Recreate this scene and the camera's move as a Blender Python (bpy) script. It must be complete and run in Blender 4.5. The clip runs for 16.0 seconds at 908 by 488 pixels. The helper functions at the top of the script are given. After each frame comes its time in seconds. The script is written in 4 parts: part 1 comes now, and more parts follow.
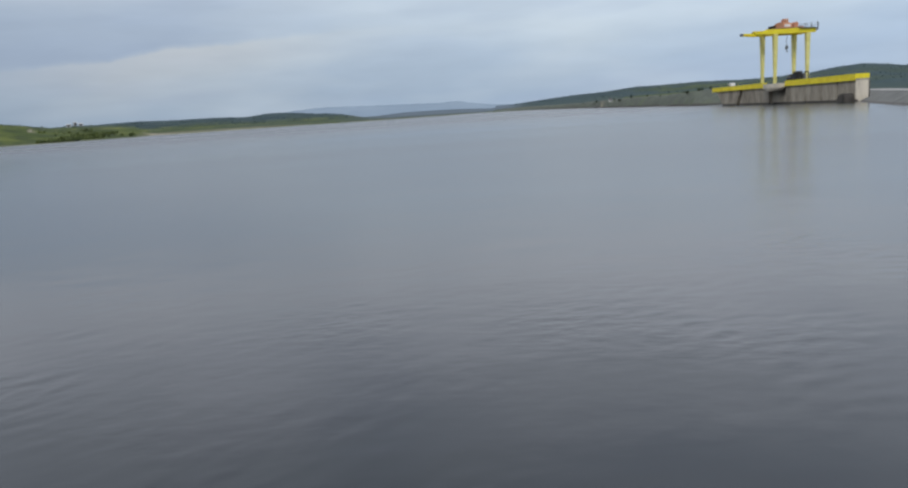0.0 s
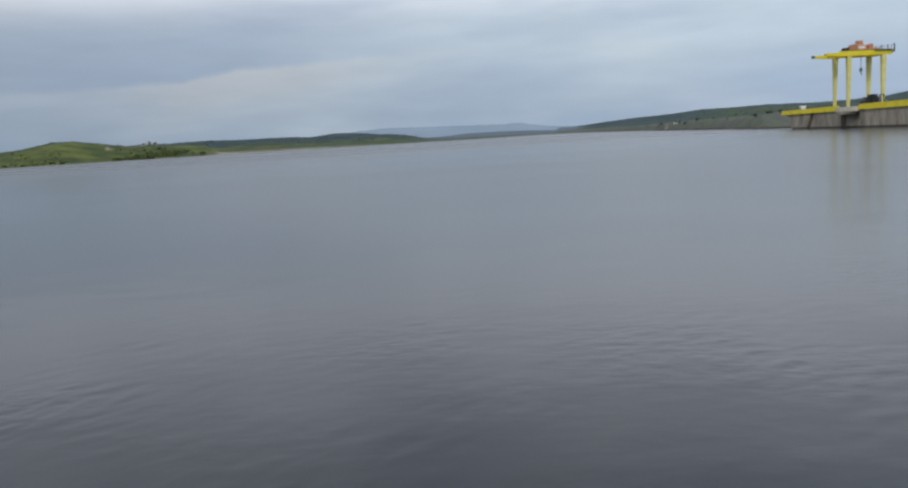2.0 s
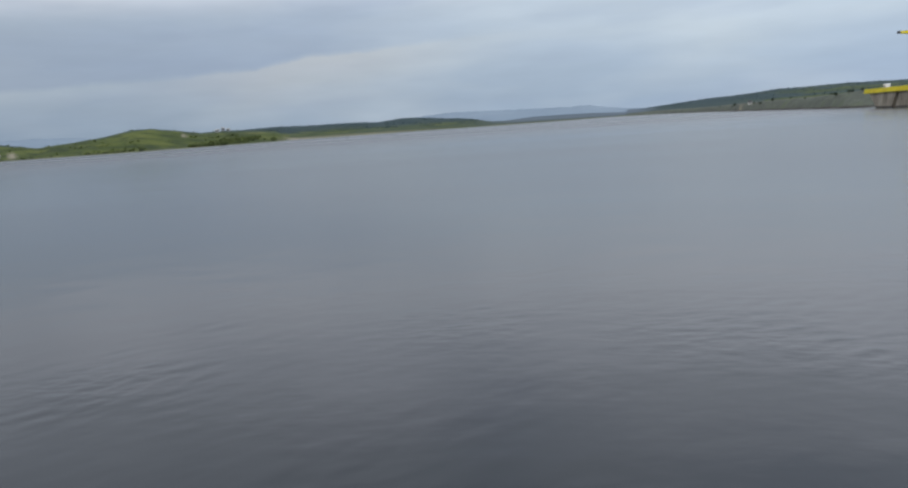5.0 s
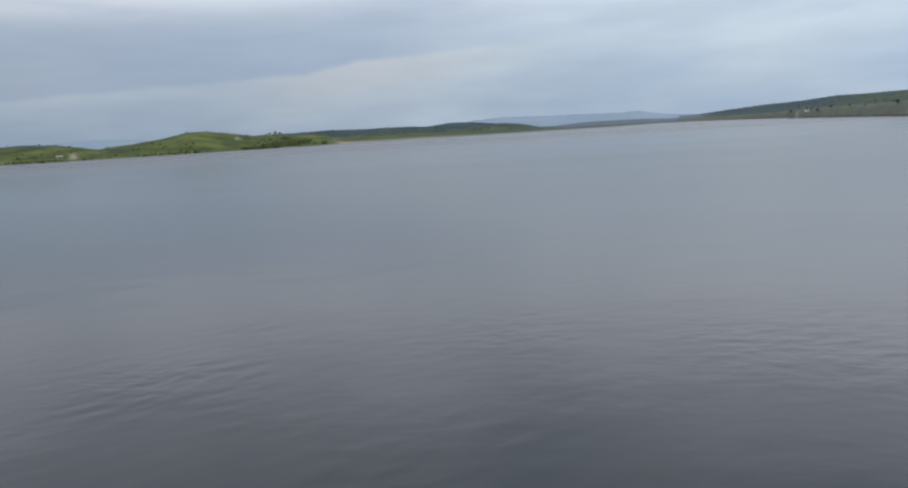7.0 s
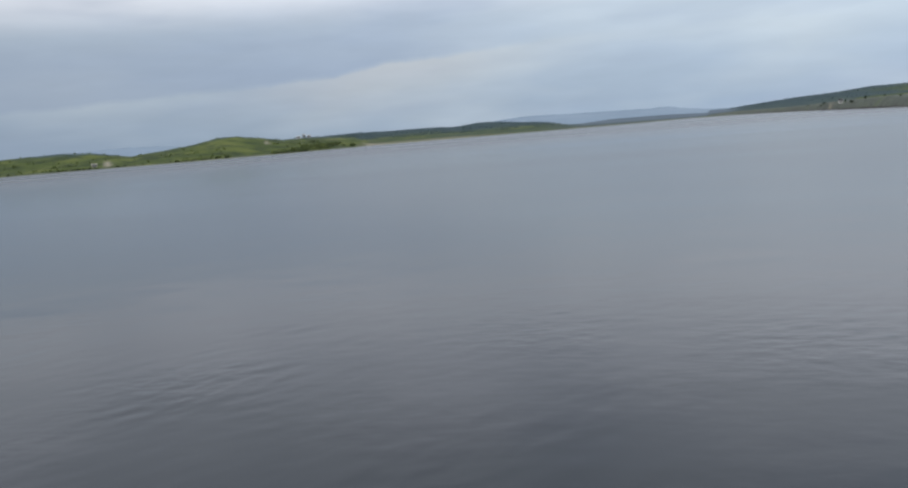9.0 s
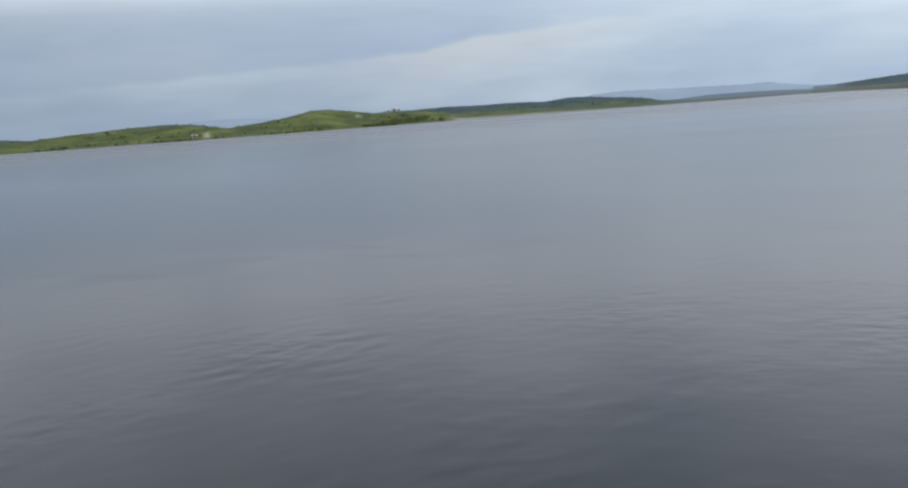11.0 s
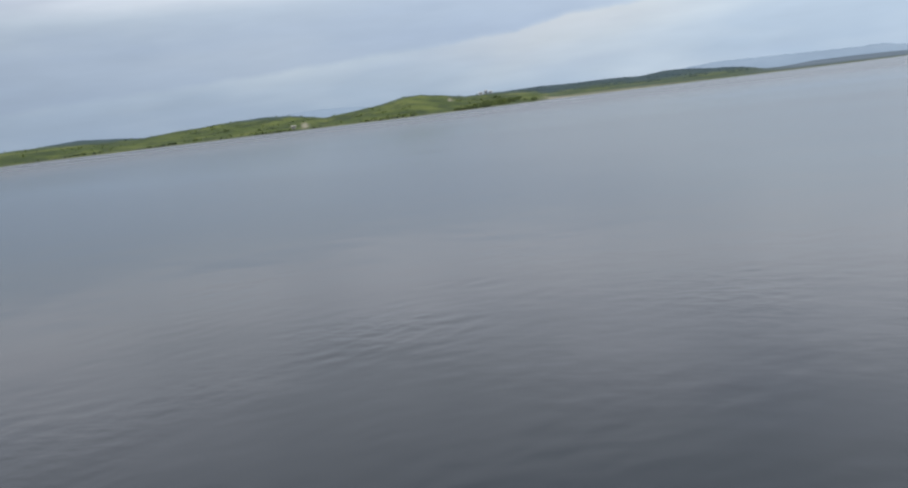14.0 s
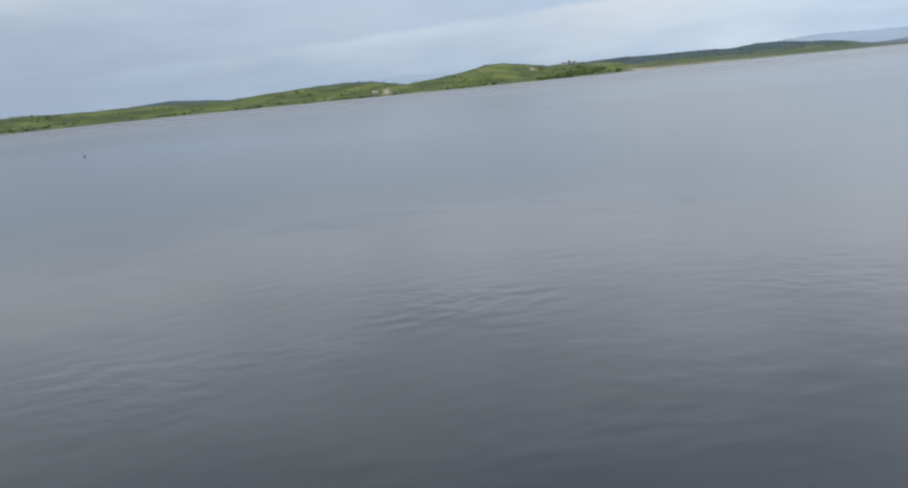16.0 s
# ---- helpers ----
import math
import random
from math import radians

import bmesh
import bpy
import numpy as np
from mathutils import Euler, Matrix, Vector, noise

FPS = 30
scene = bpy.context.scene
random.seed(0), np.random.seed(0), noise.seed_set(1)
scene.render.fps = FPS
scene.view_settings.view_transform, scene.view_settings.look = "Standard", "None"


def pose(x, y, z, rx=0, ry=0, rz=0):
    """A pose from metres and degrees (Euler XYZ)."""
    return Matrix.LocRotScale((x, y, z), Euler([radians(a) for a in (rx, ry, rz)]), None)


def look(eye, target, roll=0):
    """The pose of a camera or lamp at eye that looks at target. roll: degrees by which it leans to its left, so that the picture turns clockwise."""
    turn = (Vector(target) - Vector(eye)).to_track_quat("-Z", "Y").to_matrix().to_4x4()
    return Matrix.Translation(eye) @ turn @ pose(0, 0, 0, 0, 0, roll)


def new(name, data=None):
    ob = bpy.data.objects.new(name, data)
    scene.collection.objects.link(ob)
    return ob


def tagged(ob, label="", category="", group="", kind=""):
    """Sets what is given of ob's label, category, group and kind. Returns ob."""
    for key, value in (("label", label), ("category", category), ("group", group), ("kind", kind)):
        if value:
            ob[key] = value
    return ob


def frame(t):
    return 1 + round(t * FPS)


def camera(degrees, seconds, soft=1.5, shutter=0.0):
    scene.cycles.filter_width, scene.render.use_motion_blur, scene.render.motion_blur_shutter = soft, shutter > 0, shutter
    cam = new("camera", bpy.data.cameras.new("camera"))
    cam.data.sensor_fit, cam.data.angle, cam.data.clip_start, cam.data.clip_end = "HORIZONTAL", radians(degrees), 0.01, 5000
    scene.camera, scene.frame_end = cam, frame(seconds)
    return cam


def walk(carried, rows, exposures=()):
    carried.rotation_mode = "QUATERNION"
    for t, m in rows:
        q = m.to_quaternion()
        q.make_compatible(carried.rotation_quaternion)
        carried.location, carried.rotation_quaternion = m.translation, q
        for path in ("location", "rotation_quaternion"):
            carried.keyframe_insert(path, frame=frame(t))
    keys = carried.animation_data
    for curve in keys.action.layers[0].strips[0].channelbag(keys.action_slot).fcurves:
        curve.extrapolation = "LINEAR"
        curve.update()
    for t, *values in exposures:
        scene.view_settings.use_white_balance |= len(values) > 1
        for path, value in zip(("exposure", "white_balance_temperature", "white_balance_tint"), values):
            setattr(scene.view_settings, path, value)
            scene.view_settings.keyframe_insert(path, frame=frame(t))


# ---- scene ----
import itertools

EYE = 4.0            # eye above the water: a person on the dam's crest
cam = camera(60.0, 16.0, soft=2.3)
walk(cam, [
    (0.0, pose(0, 0, EYE, 80.399, 0, 0.494) @ pose(0, 0, 0, 0, 0, -3.708)),
    (0.5, pose(0, 0, EYE, 81.661, 0, 0.598) @ pose(0, 0, 0, 0, 0, -3.607)),
    (1.0, pose(0, 0, EYE, 82.725, 0, 0.963) @ pose(0, 0, 0, 0, 0, -3.728)),
    (1.5, pose(0, 0, EYE, 82.151, 0, 2.421) @ pose(0, 0, 0, 0, 0, -3.502)),
    (2.0, pose(0, 0, EYE, 82.180, 0, 4.801) @ pose(0, 0, 0, 0, 0, -3.282)),
    (2.5, pose(0, 0, EYE, 81.600, 0, 6.141) @ pose(0, 0, 0, 0, 0, -3.686)),
    (3.0, pose(0, 0, EYE, 81.431, 0, 7.133) @ pose(0, 0, 0, 0, 0, -4.183)),
    (3.5, pose(0, 0, EYE, 81.289, 0, 8.094) @ pose(0, 0, 0, 0, 0, -4.411)),
    (4.0, pose(0, 0, EYE, 81.285, 0, 8.714) @ pose(0, 0, 0, 0, 0, -4.168)),
    (6.5, pose(0, 0, EYE, 81.605, 0, 12.177) @ pose(0, 0, 0, 0, 0, -3.753)),
    (7.0, pose(0, 0, EYE, 81.889, 0, 13.179) @ pose(0, 0, 0, 0, 0, -3.486)),
    (7.5, pose(0, 0, EYE, 81.852, 0, 13.494) @ pose(0, 0, 0, 0, 0, -3.564)),
    (8.0, pose(0, 0, EYE, 81.987, 0, 14.115) @ pose(0, 0, 0, 0, 0, -4.175)),
    (10.5, pose(0, 0, EYE, 81.217, 0, 19.314) @ pose(0, 0, 0, 0, 0, -4.152)),
    (11.0, pose(0, 0, EYE, 80.728, 0, 21.781) @ pose(0, 0, 0, 0, 0, -4.222)),
    (11.5, pose(0, 0, EYE, 81.071, 0, 23.875) @ pose(0, 0, 0, 0, 0, -4.708)),
    (12.0, pose(0, 0, EYE, 81.091, 0, 24.821) @ pose(0, 0, 0, 0, 0, -4.680)),
    (12.5, pose(0, 0, EYE, 81.077, 0, 25.809) @ pose(0, 0, 0, 0, 0, -5.070)),
    (13.0, pose(0, 0, EYE, 80.600, 0, 27.145) @ pose(0, 0, 0, 0, 0, -5.033)),
    (13.5, pose(0, 0, EYE, 80.300, 0, 28.396) @ pose(0, 0, 0, 0, 0, -6.446)),
    (14.0, pose(0, 0, EYE, 80.099, 0, 28.930) @ pose(0, 0, 0, 0, 0, -6.914)),
    (14.5, pose(0, 0, EYE, 78.977, 0, 29.342) @ pose(0, 0, 0, 0, 0, -5.237)),
    (15.0, pose(0, 0, EYE, 78.166, 0, 31.577) @ pose(0, 0, 0, 0, 0, -6.246)),
    (15.5, pose(0, 0, EYE, 78.263, 0, 33.446) @ pose(0, 0, 0, 0, 0, -6.624)),
    (16.0, pose(0, 0, EYE, 78.498, 0, 34.727) @ pose(0, 0, 0, 0, 0, -5.667))], exposures=[(0.0, 0.01, 6500, 10), (0.5, 0.0, 6500, 10), (1.0, -0.11, 6500, 10), (2.0, -0.11, 6500, 10), (3.0, -0.12, 6500, 10), (4.0, -0.1, 6500, 10), (6.5, 0.02, 6500, 10), (8.0, 0.03, 6500, 10), (10.5, 0.04, 6500, 10), (11.0, 0.18, 6500, 10), (12.5, 0.15, 6500, 10), (13.5, 0.33, 6530, 10), (14.5, 0.31, 6570, 10), (15.0, 0.49, 6600, 10), (16.0, 0.5, 6600, 10)])


# ---- light ----
def sky_world():
    """An overcast evening sky: a clear Nishita sky behind broken, layered cloud."""
    w = bpy.data.worlds.new("overcast_sky")
    scene.world = w
    w.use_nodes = True
    nt = w.node_tree
    nt.nodes.clear()
    N, L = nt.nodes.new, nt.links.new

    def math_node(op, a, b=None, c=None, clamp=False):
        n = N("ShaderNodeMath")
        n.operation, n.use_clamp = op, clamp
        for k, v in enumerate((a, b, c)):
            if v is None:
                continue
            if isinstance(v, (int, float)):
                n.inputs[k].default_value = v
            else:
                L(v, n.inputs[k])
        return n.outputs[0]

    def ramp(fac, stops):
        n = N("ShaderNodeValToRGB")
        e = n.color_ramp.elements
        while len(e) < len(stops):
            e.new(0.5)
        for k, (p, c) in enumerate(stops):
            e[k].position, e[k].color = p, (*c, 1)
        L(fac, n.inputs[0])
        return n.outputs[0]

    def mix(fac, a, b):
        n = N("ShaderNodeMix")
        n.data_type = "RGBA"
        for k, v in ((0, fac), (6, a), (7, b)):
            if isinstance(v, (int, float)):
                n.inputs[k].default_value = v
            elif isinstance(v, tuple):
                n.inputs[k].default_value = (*v, 1)
            else:
                L(v, n.inputs[k])
        return n.outputs[2]

    co = N("ShaderNodeTexCoord").outputs["Generated"]
    sep = N("ShaderNodeSeparateXYZ")
    L(co, sep.inputs[0])
    x, y, z = sep.outputs
    el = math_node("MULTIPLY", math_node("ARCSINE", z), 57.2958)
    az = math_node("MULTIPLY", math_node("ARCTAN2", math_node("MULTIPLY", x, -1.0), y), 57.2958)

    def noise_at(sx, sy, scale, detail, seed):
        v = N("ShaderNodeCombineXYZ")
        L(math_node("MULTIPLY", az, sx), v.inputs[0])
        L(math_node("MULTIPLY", el, sy), v.inputs[1])
        v.inputs[2].default_value = seed
        n = N("ShaderNodeTexNoise")
        n.inputs["Scale"].default_value = scale
        n.inputs["Detail"].default_value = detail
        n.inputs["Roughness"].default_value = 0.55
        L(v.outputs[0], n.inputs["Vector"])
        return n.outputs[0]

    sky = N("ShaderNodeTexSky")
    sky.sky_type, sky.sun_disc = "NISHITA", False
    sky.sun_elevation, sky.sun_rotation = SUN_EL, SUN_ROT
    sky.air_density, sky.dust_density = 1.2, 2.0
    clear = N("ShaderNodeVectorMath")
    clear.operation = "SCALE"
    L(sky.outputs[0], clear.inputs[0])
    clear.inputs[3].default_value = 0.10

    # cloud deck: pale grey low down, bluer bands, whiter above
    up = math_node("DIVIDE", el, 40.0, clamp=True)
    deck = ramp(up, CLOUD_DECK)
    # towards the bright side of the sky (ahead and to the right) the deck thins to white
    soft = noise_at(0.045, 0.16, 1.0, 3.0, 2.0)
    white = math_node("MULTIPLY", math_node("SUBTRACT", soft, 0.42), 3.2, clamp=True)
    deck = mix(math_node("MULTIPLY", white, 0.55), deck, CLOUD_WHITE)
    dark = noise_at(0.06, 0.30, 1.0, 3.0, 7.3)
    shade = math_node("MULTIPLY", math_node("SUBTRACT", dark, 0.48), 4.0, clamp=True)
    deck = mix(math_node("MULTIPLY", shade, 0.5), deck, CLOUD_BLUE)
    # one long bright edge where an upper bank of cloud ends
    wob = math_node("MULTIPLY", math_node("SUBTRACT", noise_at(0.12, 0.1, 1.0, 3.0, 4.0), 0.5), LINE_WOBBLE)
    wisp = math_node("MULTIPLY", math_node("SUBTRACT", noise_at(0.5, 0.6, 1.0, 5.0, 21.0), 0.5), 0.55)
    wob = math_node("ADD", wob, wisp)
    step = N("ShaderNodeMapRange")
    step.interpolation_type = "SMOOTHSTEP"
    L(az, step.inputs[0])
    for k, q in ((1, 18.5), (2, 23.5), (3, 0.42), (4, 0.0)):
        step.inputs[k].default_value = q
    wob = math_node("ADD", wob, step.outputs[0])
    line = math_node("ADD", math_node("MULTIPLY_ADD", az, LINE_SLOPE, LINE_BASE), wob)
    off = math_node("SUBTRACT", el, line)
    above = math_node("DIVIDE", math_node("MAXIMUM", off, 0.0), 0.22)
    below = math_node("DIVIDE", math_node("MAXIMUM", math_node("MULTIPLY", off, -1.0), 0.0), 2.1)
    glow = math_node("POWER", 2.718, math_node("MULTIPLY", math_node("POWER", math_node("ADD", above, below), 2.0), -1.0))
    reach = math_node("POWER", 2.718, math_node("MULTIPLY", math_node("POWER", math_node("ABSOLUTE", math_node("DIVIDE", math_node("SUBTRACT", az, 18.5), 9.5)), 2.0), -1.0))
    deck = mix(math_node("MULTIPLY", math_node("MULTIPLY", glow, reach), 0.50), deck, CLOUD_EDGE)
    bank = math_node("MULTIPLY", math_node("SUBTRACT", off, 0.05), 2.4, clamp=True)
    bank = math_node("MULTIPLY", bank, math_node("SUBTRACT", 1.0, math_node("MULTIPLY", math_node("SUBTRACT", off, 3.0), 0.35, clamp=True)))
    bank = math_node("MULTIPLY", bank, math_node("MULTIPLY", math_node("SUBTRACT", az, 6.0), 0.08, clamp=True))
    deck = mix(math_node("MULTIPLY", bank, 0.6), deck, CLOUD_BLUE)
    # bluer air low down beyond the intake and far round to the other side
    for a0, a1, amount in ((-7.0, -24.0, 0.55), (30.0, 52.0, 0.35)):
        gap = N("ShaderNodeMapRange")
        gap.interpolation_type = "SMOOTHSTEP"
        L(az, gap.inputs[0])
        for k, q in ((1, a0), (2, a1), (3, 0.0), (4, amount)):
            gap.inputs[k].default_value = q
        low = math_node("DIVIDE", math_node("ABSOLUTE", math_node("SUBTRACT", el, 2.2)), 3.2)
        low = math_node("SUBTRACT", 1.0, math_node("POWER", low, 2.0), clamp=True)
        deck = mix(math_node("MULTIPLY", gap.outputs[0], low), deck, CLOUD_GAP)
    # fine drawn-out streaks in the cloud
    streak = math_node("SUBTRACT", noise_at(0.16, 0.75, 1.0, 6.0, 11.0), 0.5)
    streak = math_node("MULTIPLY_ADD", streak, 0.20, 1.0)
    drawn = N("ShaderNodeVectorMath")
    drawn.operation = "SCALE"
    L(deck, drawn.inputs[0])
    L(streak, drawn.inputs[3])
    deck = drawn.outputs[0]
    # the cloud is thinner, and brighter, to the right
    side = math_node("MULTIPLY_ADD", math_node("SINE", math_node("MULTIPLY", math_node("SUBTRACT", 25.0, az), 0.01745)), 0.34, 0.99)
    lit = N("ShaderNodeVectorMath")
    lit.operation = "SCALE"
    L(deck, lit.inputs[0])
    L(side, lit.inputs[3])
    deck = lit.outputs[0]
    bg = N("ShaderNodeBackground")
    bg.inputs[1].default_value = SKY_STRENGTH
    L(mix(0.9, clear.outputs[0], deck), bg.inputs[0])
    L(bg.outputs[0], N("ShaderNodeOutputWorld").inputs[0])


SUN_EL, SUN_ROT = radians(36), radians(200)
SKY_STRENGTH = 1.0
LINE_SLOPE, LINE_BASE, LINE_WOBBLE = -0.057, 5.75, 0.45
# stops from 0.29 up lie out of view, brightened to light the water
CLOUD_DECK = [(0.0, (0.31, 0.405, 0.53)), (0.08, (0.34, 0.432, 0.56)), (0.20, (0.48, 0.565, 0.67)), (0.29, (0.96, 0.98, 1.06)), (0.42, (0.97, 1.02, 1.15)), (0.60, (0.94, 1.00, 1.12)), (1.0, (0.98, 1.02, 1.12))]
CLOUD_WHITE = (0.62, 0.69, 0.74)
CLOUD_BLUE = (0.31, 0.39, 0.54)
CLOUD_GAP = (0.31, 0.41, 0.57)
CLOUD_EDGE = (0.560, 0.570, 0.575)
sky_world()
sun = new("sun", bpy.data.lights.new("sun", "SUN"))
sun.data.energy, sun.data.angle, sun.data.color = 1.15, radians(12), (1.0, 0.95, 0.88)
sun.matrix_world = look((0, 0, 0), (-math.sin(SUN_ROT) * math.cos(SUN_EL), -math.cos(SUN_ROT) * math.cos(SUN_EL), -math.sin(SUN_EL)))


# ---- materials ----
def material(name, stops, scale=1.0, detail=5.0, rough=0.8, bump=0.0, bump_scale=None, metal=0.0, stretch=(1, 1, 1), fine=None, island=0.0, gloss=0.5):
    """Principled surface with colour varied by noise in world metres; fine: (scale, amount) of a second, finer variation."""
    m = bpy.data.materials.new(name)
    m.use_nodes = True
    nt = m.node_tree
    N, L = nt.nodes.new, nt.links.new
    b = nt.nodes["Principled BSDF"]
    b.inputs["Roughness"].default_value, b.inputs["Metallic"].default_value = rough, metal
    b.inputs["Specular IOR Level"].default_value = gloss
    geo = N("ShaderNodeNewGeometry")
    mp = N("ShaderNodeMapping")
    mp.inputs["Scale"].default_value = stretch
    L(geo.outputs["Position"], mp.inputs[0])

    def tex(s, d):
        n = N("ShaderNodeTexNoise")
        n.inputs["Scale"].default_value, n.inputs["Detail"].default_value = s, d
        L(mp.outputs[0], n.inputs["Vector"])
        return n.outputs[0]

    fac = tex(scale, detail)
    if fine or island:
        a = N("ShaderNodeMath")
        a.operation = "MULTIPLY_ADD"
        if fine:
            L(tex(fine[0], 3.0), a.inputs[0])
            a.inputs[1].default_value = fine[1]
            s = N("ShaderNodeMath")
            s.operation = "SUBTRACT"
            L(fac, s.inputs[0])
            s.inputs[1].default_value = fine[1] * 0.5
            L(s.outputs[0], a.inputs[2])
        else:
            L(geo.outputs["Random Per Island"], a.inputs[0])
            a.inputs[1].default_value = island
            s = N("ShaderNodeMath")
            s.operation = "SUBTRACT"
            L(fac, s.inputs[0])
            s.inputs[1].default_value = island * 0.5
            L(s.outputs[0], a.inputs[2])
        fac = a.outputs[0]
    r = N("ShaderNodeValToRGB")
    e = r.color_ramp.elements
    while len(e) < len(stops):
        e.new(0.5)
    for k, (p, c) in enumerate(stops):
        e[k].position, e[k].color = p, (*c, 1)
    L(fac, r.inputs[0])
    L(r.outputs[0], b.inputs["Base Color"])
    if bump:
        n = N("ShaderNodeBump")
        n.inputs["Strength"].default_value, n.inputs["Distance"].default_value = 1.0, bump
        L(tex(bump_scale or scale * 4, 4.0), n.inputs["Height"])
        L(n.outputs[0], b.inputs["Normal"])
    return m


# gusts of wind on the nearer water: place and reach
GUSTS = ((-10.4, 6.2, 2.6), (-10.0, 8.8, 2.6), (-8.6, 11.6, 2.6), (-3.0, 15.0, 3.2), (2.6, 14.2, 3.4), (5.2, 12.4, 2.6), (9.0, 20.0, 5.0), (-16.0, 17.0, 3.5))


def water_material():
    m = bpy.data.materials.new("reservoir_water")
    m.use_nodes = True
    nt = m.node_tree
    N, L = nt.nodes.new, nt.links.new
    b = nt.nodes["Principled BSDF"]
    b.inputs["Base Color"].default_value = (0.011, 0.016, 0.021, 1)
    b.inputs["IOR"].default_value = 1.34
    b.inputs["Roughness"].default_value = 0.16
    geo = N("ShaderNodeNewGeometry")

    def tex(scale, detail, stretch, turn, rough=0.55):
        mp = N("ShaderNodeMapping")
        mp.inputs["Scale"].default_value = stretch
        mp.inputs["Rotation"].default_value = (0, 0, radians(turn))
        L(geo.outputs["Position"], mp.inputs[0])
        n = N("ShaderNodeTexNoise")
        n.inputs["Scale"].default_value, n.inputs["Detail"].default_value, n.inputs["Roughness"].default_value = scale, detail, rough
        L(mp.outputs[0], n.inputs["Vector"])
        return n.outputs[0]

    def bump(height, dist, normal=None):
        n = N("ShaderNodeBump")
        n.inputs["Strength"].default_value, n.inputs["Distance"].default_value = 1.0, dist
        L(height, n.inputs["Height"])
        if normal:
            L(normal, n.inputs["Normal"])
        return n.outputs[0]

    def patchy(height, lanes, lo, hi):
        g = N("ShaderNodeMapRange")
        L(lanes, g.inputs[0])
        for k, q in ((1, 0.45), (2, 0.78), (3, lo), (4, hi)):
            g.inputs[k].default_value = q
        p = N("ShaderNodeMath")
        p.operation = "MULTIPLY"
        L(height, p.inputs[0])
        L(g.outputs[0], p.inputs[1])
        return p.outputs[0]

    lanes = tex(0.07, 3.0, (0.6, 1.0, 1), -20)
    for x, y, reach in GUSTS:
        d = N("ShaderNodeVectorMath")
        d.operation = "DISTANCE"
        L(geo.outputs["Position"], d.inputs[0])
        d.inputs[1].default_value = (x, y, 0)
        g = N("ShaderNodeMapRange")
        g.interpolation_type = "SMOOTHSTEP"
        L(d.outputs["Value"], g.inputs[0])
        for k, q in ((1, 0.0), (2, reach), (3, 0.28), (4, 0.0)):
            g.inputs[k].default_value = q
        p = N("ShaderNodeMath")
        p.operation = "ADD"
        L(lanes, p.inputs[0])
        L(g.outputs[0], p.inputs[1])
        lanes = p.outputs[0]
    big = bump(tex(0.22, 2.0, (0.8, 1.0, 1), 25), 0.04)
    mid = bump(patchy(tex(1.1, 3.0, (0.7, 1.0, 1), -22), lanes, 0.16, 0.70), 0.026, big)
    small = bump(patchy(tex(3.4, 2.5, (0.6, 1.0, 1), -30), lanes, 0.03, 0.70), 0.017, mid)
    L(small, b.inputs["Normal"])
    # wind streaks: rougher and smoother lanes
    r = N("ShaderNodeMapRange")
    L(tex(0.03, 3.0, (0.35, 1.0, 1), 12), r.inputs[0])
    for k, v in ((1, 0.35), (2, 0.7), (3, 0.11), (4, 0.14)):
        r.inputs[k].default_value = v
    # choppier water off the intake and out on the open reservoir: place, start and end, roughness gained
    rough = r.outputs[0]
    for place, near, far, a, z in (((34, 78, 0), 15.0, 110.0, 0.09, 0.0), ((0, 0, 0), 100.0, 320.0, 0.0, 0.15)):
        d = N("ShaderNodeVectorMath")
        d.operation = "DISTANCE"
        L(geo.outputs["Position"], d.inputs[0])
        d.inputs[1].default_value = place
        g = N("ShaderNodeMapRange")
        g.interpolation_type = "SMOOTHSTEP"
        L(d.outputs["Value"], g.inputs[0])
        for k, q in ((1, near), (2, far), (3, a), (4, z)):
            g.inputs[k].default_value = q
        p = N("ShaderNodeMath")
        p.operation = "ADD"
        L(rough, p.inputs[0])
        L(g.outputs[0], p.inputs[1])
        rough = p.outputs[0]
    L(rough, b.inputs["Roughness"])
    return m


